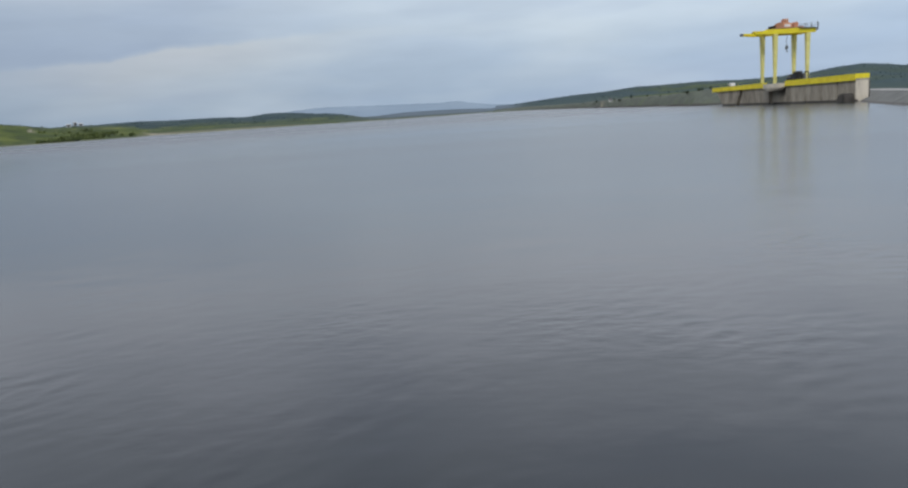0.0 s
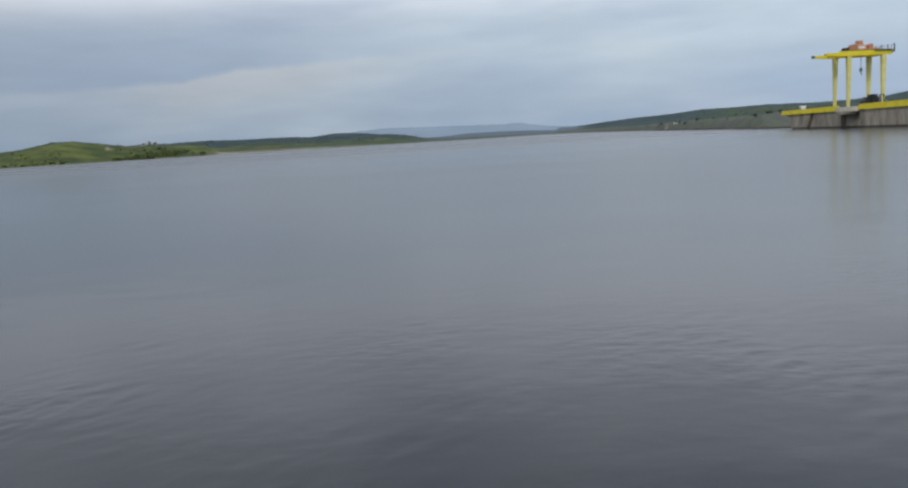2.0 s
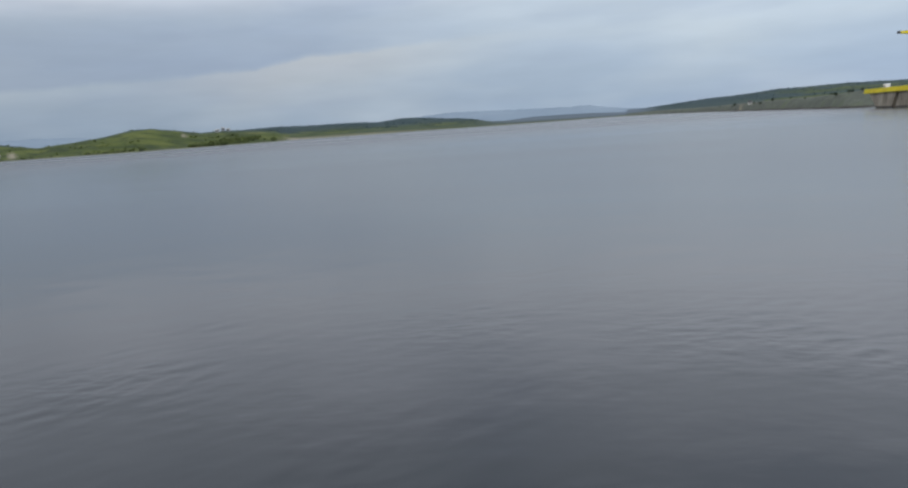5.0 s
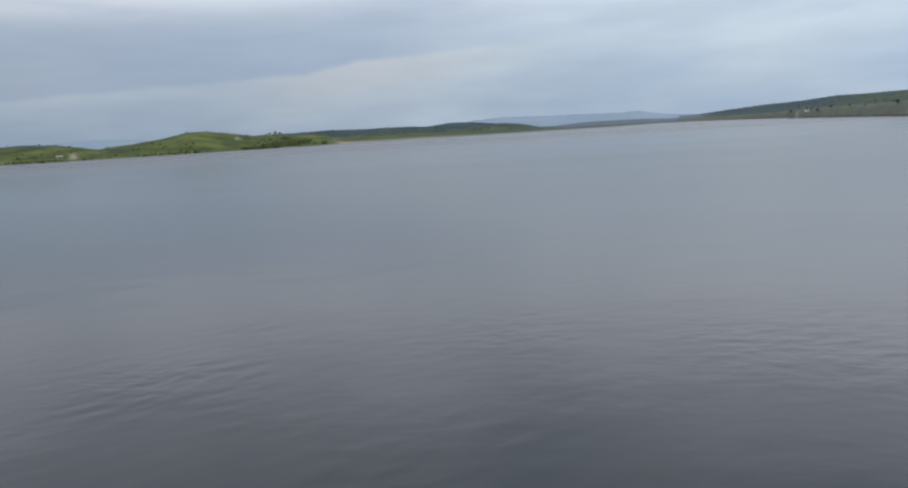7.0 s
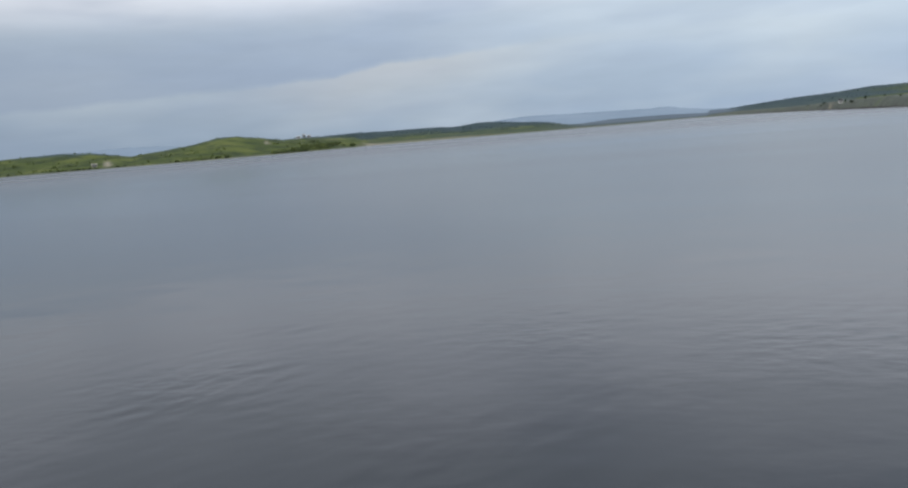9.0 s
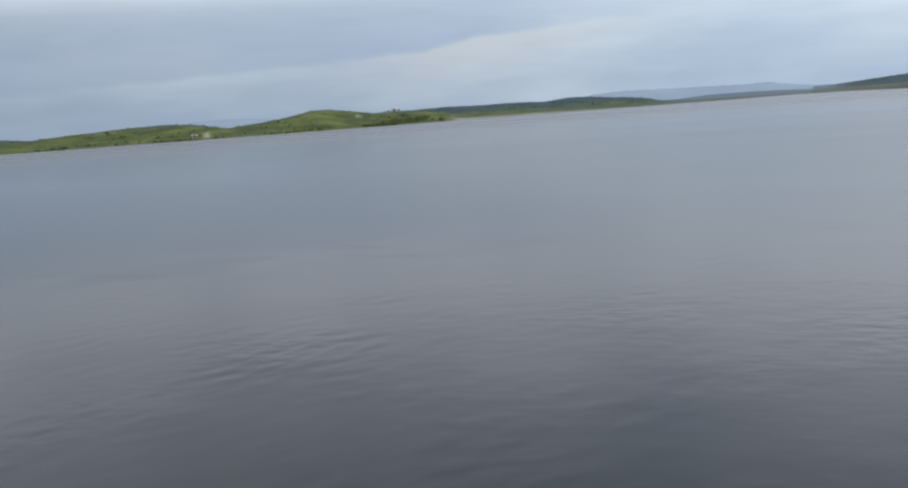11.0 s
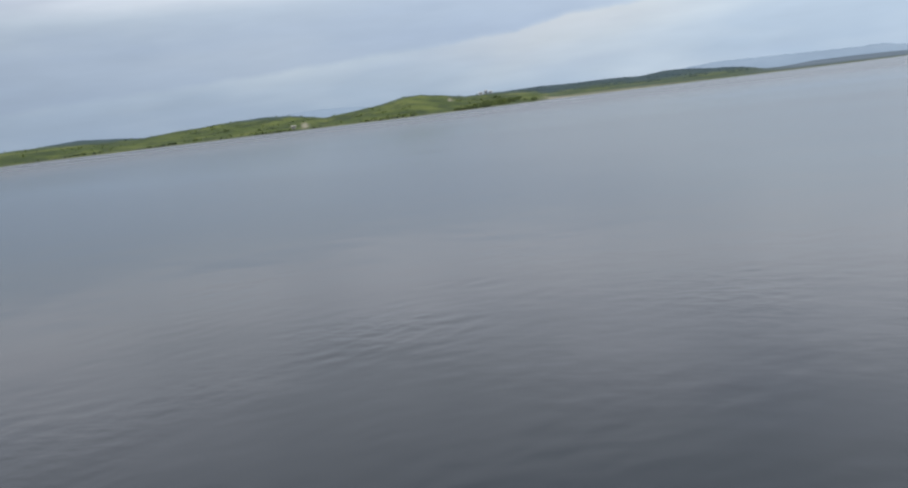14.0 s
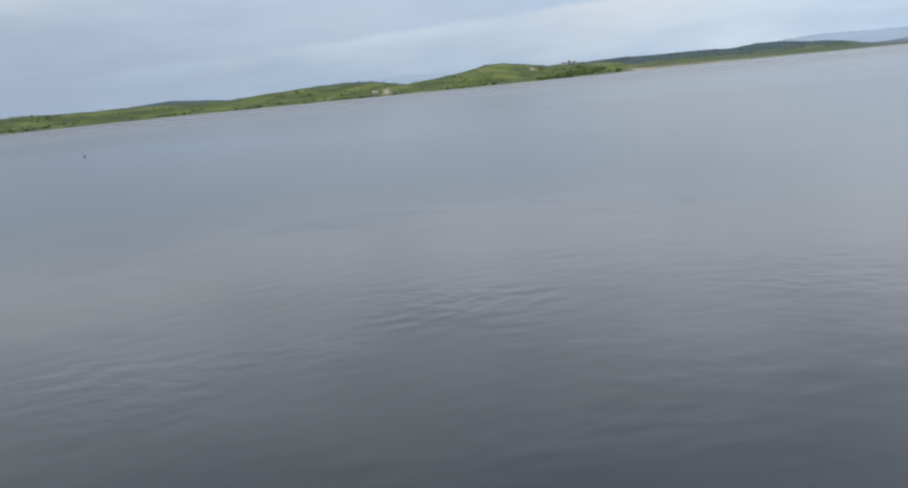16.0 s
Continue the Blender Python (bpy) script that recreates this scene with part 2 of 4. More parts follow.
def land_material():
    """Meadow, hazy woods, gravel, lake-shore sand and the far plain's haze tint, blended by the land's own cover
    weights.
    """
    m = bpy.data.materials.new("land")
    m.use_nodes = True
    nt = m.node_tree
    N, L = nt.nodes.new, nt.links.new
    b = nt.nodes["Principled BSDF"]
    b.inputs["Roughness"].default_value, b.inputs["Specular IOR Level"].default_value = 0.95, 0.08
    geo = N("ShaderNodeNewGeometry")

    def tex(scale, detail, rough=0.6):
        n = N("ShaderNodeTexNoise")
        n.inputs["Scale"].default_value, n.inputs["Detail"].default_value, n.inputs["Roughness"].default_value = scale, detail, rough
        L(geo.outputs["Position"], n.inputs["Vector"])
        return n.outputs[0]

    def ramp(fac, *stops):
        r = N("ShaderNodeValToRGB")
        e = r.color_ramp.elements
        while len(e) < len(stops):
            e.new(0.5)
        for k, (p, c) in enumerate(stops):
            e[k].position, e[k].color = p, (*c, 1)
        L(fac, r.inputs[0])
        return r.outputs[0]

    def mix(fac, a, c):
        n = N("ShaderNodeMix")
        n.data_type = "RGBA"
        L(fac, n.inputs[0])
        L(a, n.inputs[6])
        L(c, n.inputs[7])
        return n.outputs[2]

    grass = ramp(tex(0.02, 9.0, 0.62), (0.34, (0.052, 0.074, 0.027)), (0.46, (0.085, 0.110, 0.035)), (0.56, (0.120, 0.143, 0.043)), (0.68, (0.160, 0.172, 0.063)))
    heather = ramp(tex(0.11, 6.0), (0.35, (0.034, 0.051, 0.026)), (0.65, (0.058, 0.078, 0.035)))
    clump = ramp(tex(0.045, 7.0, 0.7), (0.46, (0, 0, 0)), (0.57, (0.9, 0.9, 0.9)))
    meadow = mix(clump, grass, heather)
    # woodland, with distance haze mixed into the colour as pale blue
    hazy_wood = ramp(tex(0.03, 8.0), (0.3, (0.036, 0.060, 0.070)), (0.52, (0.048, 0.075, 0.082)), (0.72, (0.064, 0.094, 0.092)))
    gravel = ramp(tex(0.12, 8.0), (0.3, (0.098, 0.110, 0.098)), (0.55, (0.130, 0.146, 0.122)), (0.75, (0.128, 0.158, 0.098)))
    sand = ramp(tex(0.1, 6.0), (0.35, (0.24, 0.217, 0.168)), (0.7, (0.38, 0.345, 0.270)))
    cover = N("ShaderNodeAttribute")
    cover.attribute_name = "cover"
    s = N("ShaderNodeSeparateColor")
    L(cover.outputs["Color"], s.inputs[0])
    col = mix(s.outputs[0], meadow, hazy_wood)
    col = mix(s.outputs[1], col, gravel)
    col = mix(s.outputs[2], col, sand)
    # haze over the far plain, painted as blue-grey ground
    plain_haze = ramp(tex(0.006, 7.0), (0.35, (0.100, 0.136, 0.172)), (0.65, (0.138, 0.172, 0.208)))
    col = mix(cover.outputs["Alpha"], col, plain_haze)
    L(col, b.inputs["Base Color"])
    n = N("ShaderNodeBump")
    n.inputs["Distance"].default_value = 1.2
    L(tex(0.25, 6.0), n.inputs["Height"])
    L(n.outputs[0], b.inputs["Normal"])
    return m


M_WATER = water_material()
M_LAND = land_material()
M_CONCRETE = material("stained_concrete", [(0.28, (0.15, 0.132, 0.105)), (0.5, (0.31, 0.282, 0.232)), (0.72, (0.46, 0.42, 0.345))], 0.35, 8.0, 0.9, 0.02, 3.0, stretch=(1, 1, 0.25), fine=(2.2, 0.3))
M_PALE = material("pale_concrete", [(0.3, (0.52, 0.48, 0.40)), (0.7, (0.68, 0.63, 0.53))], 0.6, 7.0, 0.9, 0.01, 4.0, stretch=(1, 1, 0.4), fine=(3.0, 0.3))
M_DARK_CONCRETE = material("dark_concrete", [(0.3, (0.04, 0.037, 0.033)), (0.7, (0.105, 0.096, 0.085))], 0.7, 7.0, 0.8, 0.02, 3.0, stretch=(1, 1, 0.3), fine=(3.0, 0.4))
M_DAM = material("dam_riprap", [(0.3, (0.090, 0.094, 0.088)), (0.5, (0.128, 0.132, 0.124)), (0.7, (0.175, 0.176, 0.164))], 0.35, 8.0, 0.9, 0.05, 1.5, fine=(2.2, 0.3))
M_CREST = material("crest_paving", [(0.3, (0.22, 0.22, 0.21)), (0.7, (0.33, 0.32, 0.30))], 0.4, 7.0, 0.9, 0.01, 6.0)
M_YELLOW = material("yellow_paint", [(0.3, (0.72, 0.58, 0.012)), (0.7, (0.84, 0.74, 0.030))], 0.5, 6.0, 0.45, fine=(4.0, 0.3))
M_LEG = material("faded_yellow_paint", [(0.3, (0.60, 0.56, 0.17)), (0.7, (0.74, 0.71, 0.29))], 0.5, 6.0, 0.5, fine=(4.0, 0.3))
M_ORANGE = material("orange_paint", [(0.3, (0.44, 0.18, 0.10)), (0.7, (0.54, 0.31, 0.19))], 0.8, 6.0, 0.5, fine=(5.0, 0.3))
M_STEEL = material("grey_steel", [(0.3, (0.10, 0.11, 0.12)), (0.7, (0.20, 0.21, 0.22))], 1.2, 6.0, 0.5, metal=0.4)
M_BLACK = material("black_machine_paint", [(0.3, (0.008, 0.009, 0.011)), (0.7, (0.018, 0.019, 0.022))], 1.2, 6.0, 0.8)
M_RUBBER = material("rubber", [(0.3, (0.012, 0.012, 0.012)), (0.7, (0.022, 0.022, 0.022))], 3.0, 4.0, 0.85)
M_WHITE = material("white_paint", [(0.3, (0.70, 0.70, 0.68)), (0.7, (0.82, 0.82, 0.80))], 0.8, 6.0, 0.6)
M_WALL = material("pale_render", [(0.3, (0.48, 0.44, 0.37)), (0.7, (0.64, 0.60, 0.52))], 0.5, 6.0, 0.85)
# hilltop houses: hill haze mixed into one grey for wall and roof
M_GREY_WALL = material("hazy_grey_render", [(0.3, (0.37, 0.39, 0.40)), (0.7, (0.47, 0.49, 0.50))], 0.6, 6.0, 0.85)
M_GLASS = material("dark_glass", [(0.3, (0.015, 0.02, 0.025)), (0.7, (0.03, 0.035, 0.04))], 1.0, 2.0, 0.08)
M_LEAF_HILL = material("hill_bush_leaves", [(0.25, (0.060, 0.084, 0.034)), (0.75, (0.112, 0.140, 0.052))], 0.05, 4.0, 0.8, island=0.4, gloss=0.1)
M_LEAF_BUSH = material("bush_leaves", [(0.25, (0.022, 0.034, 0.02)), (0.75, (0.05, 0.068, 0.036))], 0.3, 4.0, 0.8, island=0.4, gloss=0.1)
M_BARK = material("bark", [(0.3, (0.06, 0.045, 0.03)), (0.7, (0.13, 0.10, 0.07))], 2.0, 5.0, 0.95)
M_LEAF = material("scrub_leaves", [(0.25, (0.066, 0.092, 0.028)), (0.5, (0.092, 0.122, 0.034)), (0.75, (0.124, 0.152, 0.046))], 0.05, 4.0, 0.75, island=0.45, gloss=0.1)
# leaves of the far woods, paled and blued to stand for haze
M_LEAF_HAZY = material("hazy_wood_leaves", [(0.25, (0.062, 0.095, 0.103)), (0.5, (0.072, 0.107, 0.113)), (0.75, (0.086, 0.122, 0.120))], 0.05, 4.0, 0.8, island=0.4, gloss=0.1)
# mountain colour with the haze of distance painted in
M_FAR_HAZE = material("hazy_far_mountain", [(0.3, (0.205, 0.272, 0.345)), (0.7, (0.235, 0.305, 0.378))], 0.004, 6.0, 1.0)


# ---- building blocks ----
def link(name, bm, mat, parent=None, label="", smooth=False):
    me = bpy.data.meshes.new(name)
    bmesh.ops.recalc_face_normals(bm, faces=bm.faces)
    for f in bm.faces:
        f.smooth = smooth
    bm.to_mesh(me)
    bm.free()
    me.materials.append(mat)
    ob = new(name, me)
    if parent:
        ob.parent = parent
    if label:
        ob["label"] = label
    return ob


def part(name, bm, mat, parent, label="", smooth=False):
    return link(name, bm, mat, parent, label, smooth)


def box(bm, lo, hi, bevel=0.0, m=None):
    """A bevelled box from corner to corner."""
    lo, hi = Vector(lo), Vector(hi)
    vs = [bm.verts.new((x, y, z)) for x in (lo.x, hi.x) for y in (lo.y, hi.y) for z in (lo.z, hi.z)]
    fs = [bm.faces.new([vs[i] for i in q]) for q in ((0, 1, 3, 2), (4, 6, 7, 5), (0, 4, 5, 1), (2, 3, 7, 6), (0, 2, 6, 4), (1, 5, 7, 3))]
    if bevel:
        r = bmesh.ops.bevel(bm, geom=list({e for f in fs for e in f.edges}), offset=bevel, segments=2, affect="EDGES", profile=0.6)
        vs = list({v for f in r["faces"] for v in f.verts} | {v for v in vs if v.is_valid})
    if m:
        bmesh.ops.transform(bm, matrix=m, verts=[v for v in vs if v.is_valid])
    return vs


def prism(bm, outline, y0, y1):
    """A solid with the x-z outline given, from y0 to y1."""
    a = [bm.verts.new((x, y0, z)) for x, z in outline]
    b = [bm.verts.new((x, y1, z)) for x, z in outline]
    bm.faces.new(a)
    bm.faces.new(b[::-1])
    for i in range(len(a)):
        j = (i + 1) % len(a)
        bm.faces.new((a[i], b[i], b[j], a[j]))


def tube(bm, p, q, r0, r1=None, n=10):
    p, q = Vector(p), Vector(q)
    d = q - p
    m = Matrix.Translation((p + q) / 2) @ d.to_track_quat("Z", "Y").to_matrix().to_4x4()
    bmesh.ops.create_cone(bm, cap_ends=True, segments=n, radius1=r0, radius2=r0 if r1 is None else r1, depth=d.length, matrix=m)


def empty(name, m, label, category, group="", kind=""):
    ob = new(name)
    ob.matrix_world = m
    return tagged(ob, label, category, group, kind)


def bearing(az, d, z=0.0):
    """The place d metres off at az degrees left of straight ahead."""
    a = radians(az)
    return Vector((-math.sin(a) * d, math.cos(a) * d, z))


# ---- land ----
# shore distance by bearing (degrees left of ahead)
SHORE = np.array([(-180, 60), (-75, 60), (-40, 150), (-30, 262), (-20, 300), (-17, 318), (-14, 385), (-11, 475), (-8, 620), (-5, 770), (-2, 835), (2, 715), (6, 682), (10, 690), (14, 660), (18, 645), (21.2, 640), (21.9, 585), (27, 560), (33, 530), (40, 555), (48, 568), (55, 610), (62, 560), (75, 520), (100, 330), (130, 120), (180, 60)])
# ridges: crest distance, front and back reach, crest angle by bearing
RIDGES = {
    "near": (735, 170, 420, [(20.6, -0.5), (21.8, 0.34), (24.0, 0.58), (25.6, 0.62), (26.8, 0.55), (28.2, 0.78), (30.0, 1.02), (31.2, 1.0), (32.9, 0.66), (35.0, 0.42), (37.0, 0.24), (39.3, 0.64), (41.2, 0.76), (43.6, 0.70), (45.3, 0.60), (47.2, 0.5), (49.4, 0.32), (52, 0.42), (55, 0.54), (58, 0.48), (60, 0.50), (62, 0.58), (66, 0.48), (75, 0.30), (95, 0.6), (120, -0.2)]),
    "wooded": (1250, 420, 500, [(3.5, -0.35), (5.6, -0.16), (6.8, 0.04), (8.0, 0.26), (9.6, 0.40), (11.4, 0.56), (12.9, 0.62), (14.6, 0.46), (16.9, 0.56), (19.3, 0.54), (21.5, 0.62), (25, 0.5), (32, 0.2), (48, 0.2), (50.5, 0.46), (53.2, 0.66), (55.5, 0.52), (58, 0.3), (70, 0.1), (80, -0.3)]),
    "plain": (1750, 900, 600, [(-4.5, -0.1), (-2.8, 0.0), (-0.8, 0.09), (1.3, 0.11), (3.4, 0.11), (5.6, -0.04), (8, -0.2)]),
    "right": (1900, 1050, 700, [(-60, 0.3), (-40, 0.7), (-32, 0.85), (-29.4, 1.0), (-28.4, 1.15), (-27.1, 1.27), (-25.6, 1.18), (-24.2, 0.95), (-22.4, 0.84), (-20.6, 0.78), (-18.8, 0.82), (-16.9, 0.86), (-15, 0.80), (-13, 0.80), (-11, 0.63), (-9, 0.53), (-7, 0.38), (-5, 0.22), (-3.2, 0.03), (-1, -0.2)]),
}
# the long bank beyond the intake: top angle by bearing
BANK = [(-40, -0.7), (-23, -0.6), (-20.8, 0.36), (-18.2, 0.36), (-16.9, 0.22), (-15, 0.12), (-13, 0.11), (-11, 0.04), (-9, -0.05), (-7, -0.06), (-5, -0.06), (-3, -0.15)]


# bare earth cuts: bearing, distance, half-width in degrees, half-depth
BARE = [(38.45, 598, 0.24, 36), (27.95, 668, 0.17, 13), (-10.6, 500, 0.15, 9)]


def fbm(x, y, scale, octaves=4):
    """Cheap smooth roughness from summed sines, about -1 to 1."""
    out, amp, f = 0 * x, 0.5, 1.0 / scale
    for k in range(octaves):
        a = 1.7 * k + 0.6
        out = out + amp * np.sin((x * math.cos(a) + y * math.sin(a)) * f * 6.28 + 1.3 * k + 1.5 * np.sin((x * math.sin(a * 1.9) - y * math.cos(a * 1.9)) * f * 4.1 + k))
        amp, f = amp * 0.55, f * 2.1
    return out


def smooth(t):
    t = np.clip(t, 0, 1)
    return t * t * (3 - 2 * t)


def knots(az, pairs):
    p = sorted(pairs)
    return np.interp(az, [k[0] for k in p], [k[1] for k in p])


# crest line of the dam: round behind the camera, then out to the intake
DAM_LINE = [(-120, -130), (-50, -50), (-16, -12.5), (0, -3.2), (20, -2.4), (42, 8), (58, 36), (69, 72), (80, 118), (96.6, 169), (120, 222), (136.7, 261), (160, 330)]


def dam_offset(x, y):
    """How far a place lies to the dry side of the dam's crest line."""
    ahead = np.interp(y, [-2.4, 8, 36, 72, 118, 169, 261, 330], [20, 42, 58, 69, 80, 96.6, 136.7, 160])
    behind = np.interp(x, [-120, -50, -16, 0, 20, 42], [-130, -50, -12.5, -3.2, -2.4, 8])
    return np.where((y < 8) & (x < 42), behind - y, x - ahead)


def land(x, y):
    """Height of the land and its cover weights (wood, gravel, sand)."""
    az = np.degrees(np.arctan2(-x, y))
    r = np.hypot(x, y)
    shore = np.interp(az, SHORE[:, 0], SHORE[:, 1]) + 7 * fbm(x, y, 90)
    inland = r - shore
    base = np.clip(inland * 0.06, -4, 0.7) + smooth(inland / 500) * 1.2
    h = base.copy()
    hazy_wood = 0 * x
    for name, (d, front, back, prof) in RIDGES.items():
        top = EYE + d * np.tan(np.radians(knots(az, prof)))
        rough = fbm(x, y, 130 if name == "near" else 260)
        dd = d + 40 * fbm(x, y, 300, 2)
        up = smooth(1 - (dd - r) / front) * (r < dd) + smooth(1 - (r - dd) / back) * (r >= dd)
        hk = base + (top - base) * up * (1 + 0.10 * rough * (1 - up))
        hk = np.where(top > base, hk, -9)
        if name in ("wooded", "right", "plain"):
            hazy_wood = np.where(hk > h, smooth((hk - h - 1) / 6), hazy_wood)
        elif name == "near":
            # a darker wooded cap along the hilltops, carrying the painted haze tint
            hazy_wood = np.where(hk > h, 0.8 * smooth((up - 0.80 + 0.12 * rough) / 0.18) * (top > base + 4), hazy_wood)
        h = np.maximum(h, np.where(inland > 0, hk, -9))
    # the bank
    bt = EYE + (shore + 14) * np.tan(np.radians(knots(az, BANK)))
    bank = np.clip(inland * 0.42, -4, None)
    bank = np.minimum(bank, bt + np.clip(inland - 20, 0, None) * 0.004)
    on = (az < -3) & (az > -40)
    h = np.where(on, np.maximum(np.minimum(h, bank + np.clip(inland - 350, 0, None)), bank), h)
    gravel = np.where(on, smooth(1 - (inland - 25) / 45) * smooth((-az - 1.5) / 2.5), 0)
    # greyer cover on the far plain, laid on for its haze
    gravel = np.maximum(gravel, 0.5 * smooth((az + 4.0) / 3.0) * smooth((9.0 - az) / 5.0) * smooth(1 - (inland - 500) / 700))
    sand = np.where(az < 21.7, (0.03 + 0.42 * smooth((az - 8) / 8)) * smooth((1.25 - h) / 0.6), 0.22 * smooth((0.75 - h) / 0.4)) * np.where(on, 0.25, 1)
    sand = np.maximum(sand, smooth(1 - abs(az - 20.2) / 1.6) * smooth(1 - (inland - 8) / 30))
    # a low sand spit beside the point
    h = h + 1.3 * np.exp(-(((az - 20.9) / 0.55) ** 2)) * np.exp(-(((inland - 26) / 22) ** 2)) * (inland > 0)
    for a0, r0, wa, wr in BARE:
        spot = np.exp(-(((az - a0) / wa) ** 2) - ((r - r0) / wr) ** 2)
        sand = np.maximum(sand, np.clip(spot * 1.65 - 0.3 + 0.35 * fbm(x, y, 14, 3), 0, 1) * (spot > 0.12))
    # lower slopes and plain take the haze-blue wood colour too
    hazy_wood = np.maximum(hazy_wood, np.where((az < 21) & (az > -12), (0.42 + 0.5 * smooth((9 - az) / 4)) * smooth((inland - 4) / 40), 0))
    hazy_wood = np.maximum(hazy_wood, smooth((-az - 18) / 3) * smooth((inland - 20) / 60))
    # open meadow between the woods
    clearing = smooth((fbm(x, y, 210, 3) + 0.12) / 0.3) * np.where(az < 0, smooth((-az - 8.5) / 4) * smooth((1850 - r) / 350), smooth((az - 8) / 3) * smooth((1150 - r) / 250))
    hazy_wood = hazy_wood * (1 - np.where(az < 0, 0.25 + 0.4 * smooth((-az - 12) / 3) * smooth((az + 23) / 2), 0.55) * clearing)
    h = np.where((dam_offset(x, y) > 3) & (r < 420) & ((az < -16) | (az > 100)), np.maximum(h, 0.6), h)
    return h, hazy_wood, gravel, sand


def build_ground():
    az = np.concatenate([np.arange(-180, -40, 2.5), np.arange(-40, 82, 0.2), np.arange(82, 180.1, 2.5)])
    r = np.concatenate([np.array([2.0, 40, 90, 140]), np.arange(180, 1000, 7.0), np.geomspace(1000, 4700, 70)])
    A, Rr = np.meshgrid(np.radians(az), r, indexing="ij")
    x, y = -np.sin(A) * Rr, np.cos(A) * Rr
    h, hazy_wood, gravel, sand = land(x, y)
    h = h + np.where(h > 0.5, 0.35 * fbm(x, y, 23, 3), 0)
    # haze put into the colour: a blue-grey tint over the far plain
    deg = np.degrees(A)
    plain_haze = 0.9 * smooth((Rr - 790) / 200) * smooth((deg + 5.6) / 1.6) * smooth((6.8 - deg) / 2.5)
    n, k = A.shape
    verts = np.stack([x, y, h], -1).reshape(-1, 3)
    i = (np.arange(n - 1)[:, None] * k + np.arange(k - 1)[None]).ravel()
    faces = np.stack([i, i + 1, i + k + 1, i + k], 1)[:, ::-1]
    me = bpy.data.meshes.new("ground")
    me.from_pydata(verts.tolist(), [], faces.tolist())
    me.polygons.foreach_set("use_smooth", [True] * len(me.polygons))
    col = me.color_attributes.new("cover", "FLOAT_COLOR", "POINT")
    col.data.foreach_set("color", np.stack([hazy_wood, gravel, sand, plain_haze], -1).ravel().astype(np.float32))
    me.materials.append(M_LAND)
    tagged(new("ground", me), "green hills and gravel banks around the reservoir", "ground", kind="structure")


def ripples(x, y):
    """Height of the wavelets: a faint chop everywhere, steeper where a gust ruffles the water."""
    gust = 0 * x
    for gx, gy, reach in GUSTS:
        gust = np.maximum(gust, smooth(1.15 - np.hypot(x - gx, y - gy) / reach))
    lane = smooth((fbm(x, y, 9.0, 3) + 0.35) / 0.9)
    g = np.random.default_rng(12)
    h = 0 * x
    # wavelets run in from the open water, fanning round the shore on which one stands
    for k in range(26):
        length = 0.25 * 3.4 ** g.random()
        heading = radians(g.normal(-18, 24)) if k % 2 else radians(g.normal(-62, 24))
        side = np.clip(0.5 + x / 14, 0, 1)
        share = (1 - side) if k % 2 else side
        along = x * math.cos(heading) + y * math.sin(heading)
        across = y * math.cos(heading) - x * math.sin(heading)
        bend = 0.5 * np.sin(across / (1.1 * length) + g.uniform(0, 6.28)) + 0.8 * fbm(x + 7 * k, y, 5.0, 2)
        pack = smooth(fbm(x - 3 * k, y + 5 * k, 3.2, 2) * 1.1 + 0.5)
        h = h + (0.25 + share) * pack * length ** 1.15 * np.sin(along * 6.283 / length + bend + g.uniform(0, 6.28))
    far = smooth((46 - np.hypot(x, y)) / 26)
    return h * far * (0.0002 + 0.0007 * lane + 0.0021 * gust * (0.3 + 0.7 * lane))


def build_water():
    az = np.concatenate([np.arange(-180, -46, 4.0), np.arange(-46, 76, 0.34), np.arange(76, 180.1, 4.0)])
    r = np.concatenate([[0.3, 3.0], np.geomspace(5.5, 48, 310), np.geomspace(52, 1400, 40)])
    A, Rr = np.meshgrid(np.radians(az), r, indexing="ij")
    x, y = -np.sin(A) * Rr, np.cos(A) * Rr
    n, k = A.shape
    verts = np.stack([x, y, ripples(x, y)], -1).reshape(-1, 3)
    i = (np.arange(n - 1)[:, None] * k + np.arange(k - 1)[None]).ravel()
    me = bpy.data.meshes.new("water")
    me.from_pydata(verts.tolist(), [], np.stack([i, i + k, i + k + 1, i + 1], 1)[:, ::-1].tolist())
    me.polygons.foreach_set("use_smooth", [True] * len(me.polygons))
    me.materials.append(M_WATER)
    tagged(new("water", me), "rippled grey reservoir water under an overcast sky", "water", kind="structure")


def build_far_mountains(prof, label):
    """A range on the horizon, blue from painted haze, a solid ridge 4.4 km off."""
    bm = bmesh.new()
    rows = []
    for a in np.arange(prof[0][0], prof[-1][0] + 0.01, 0.2):
        z = EYE + 4400 * math.tan(radians(float(knots(a, prof)))) + 3.0 * noise.noise((a * 2.2, 0, 0))
        rows.append([bm.verts.new(bearing(a, d, h)) for d, h in ((4150, -6), (4280, z * 0.55), (4400, z), (4560, -6))])
    for p, q in zip(rows, rows[1:]):
        for i in range(3):
            bm.faces.new((p[i], q[i], q[i + 1], p[i + 1]))
    tagged(link("backdrop_mountain", bm, M_FAR_HAZE, smooth=True), label, "mountain", kind="structure")


build_ground()
build_water()
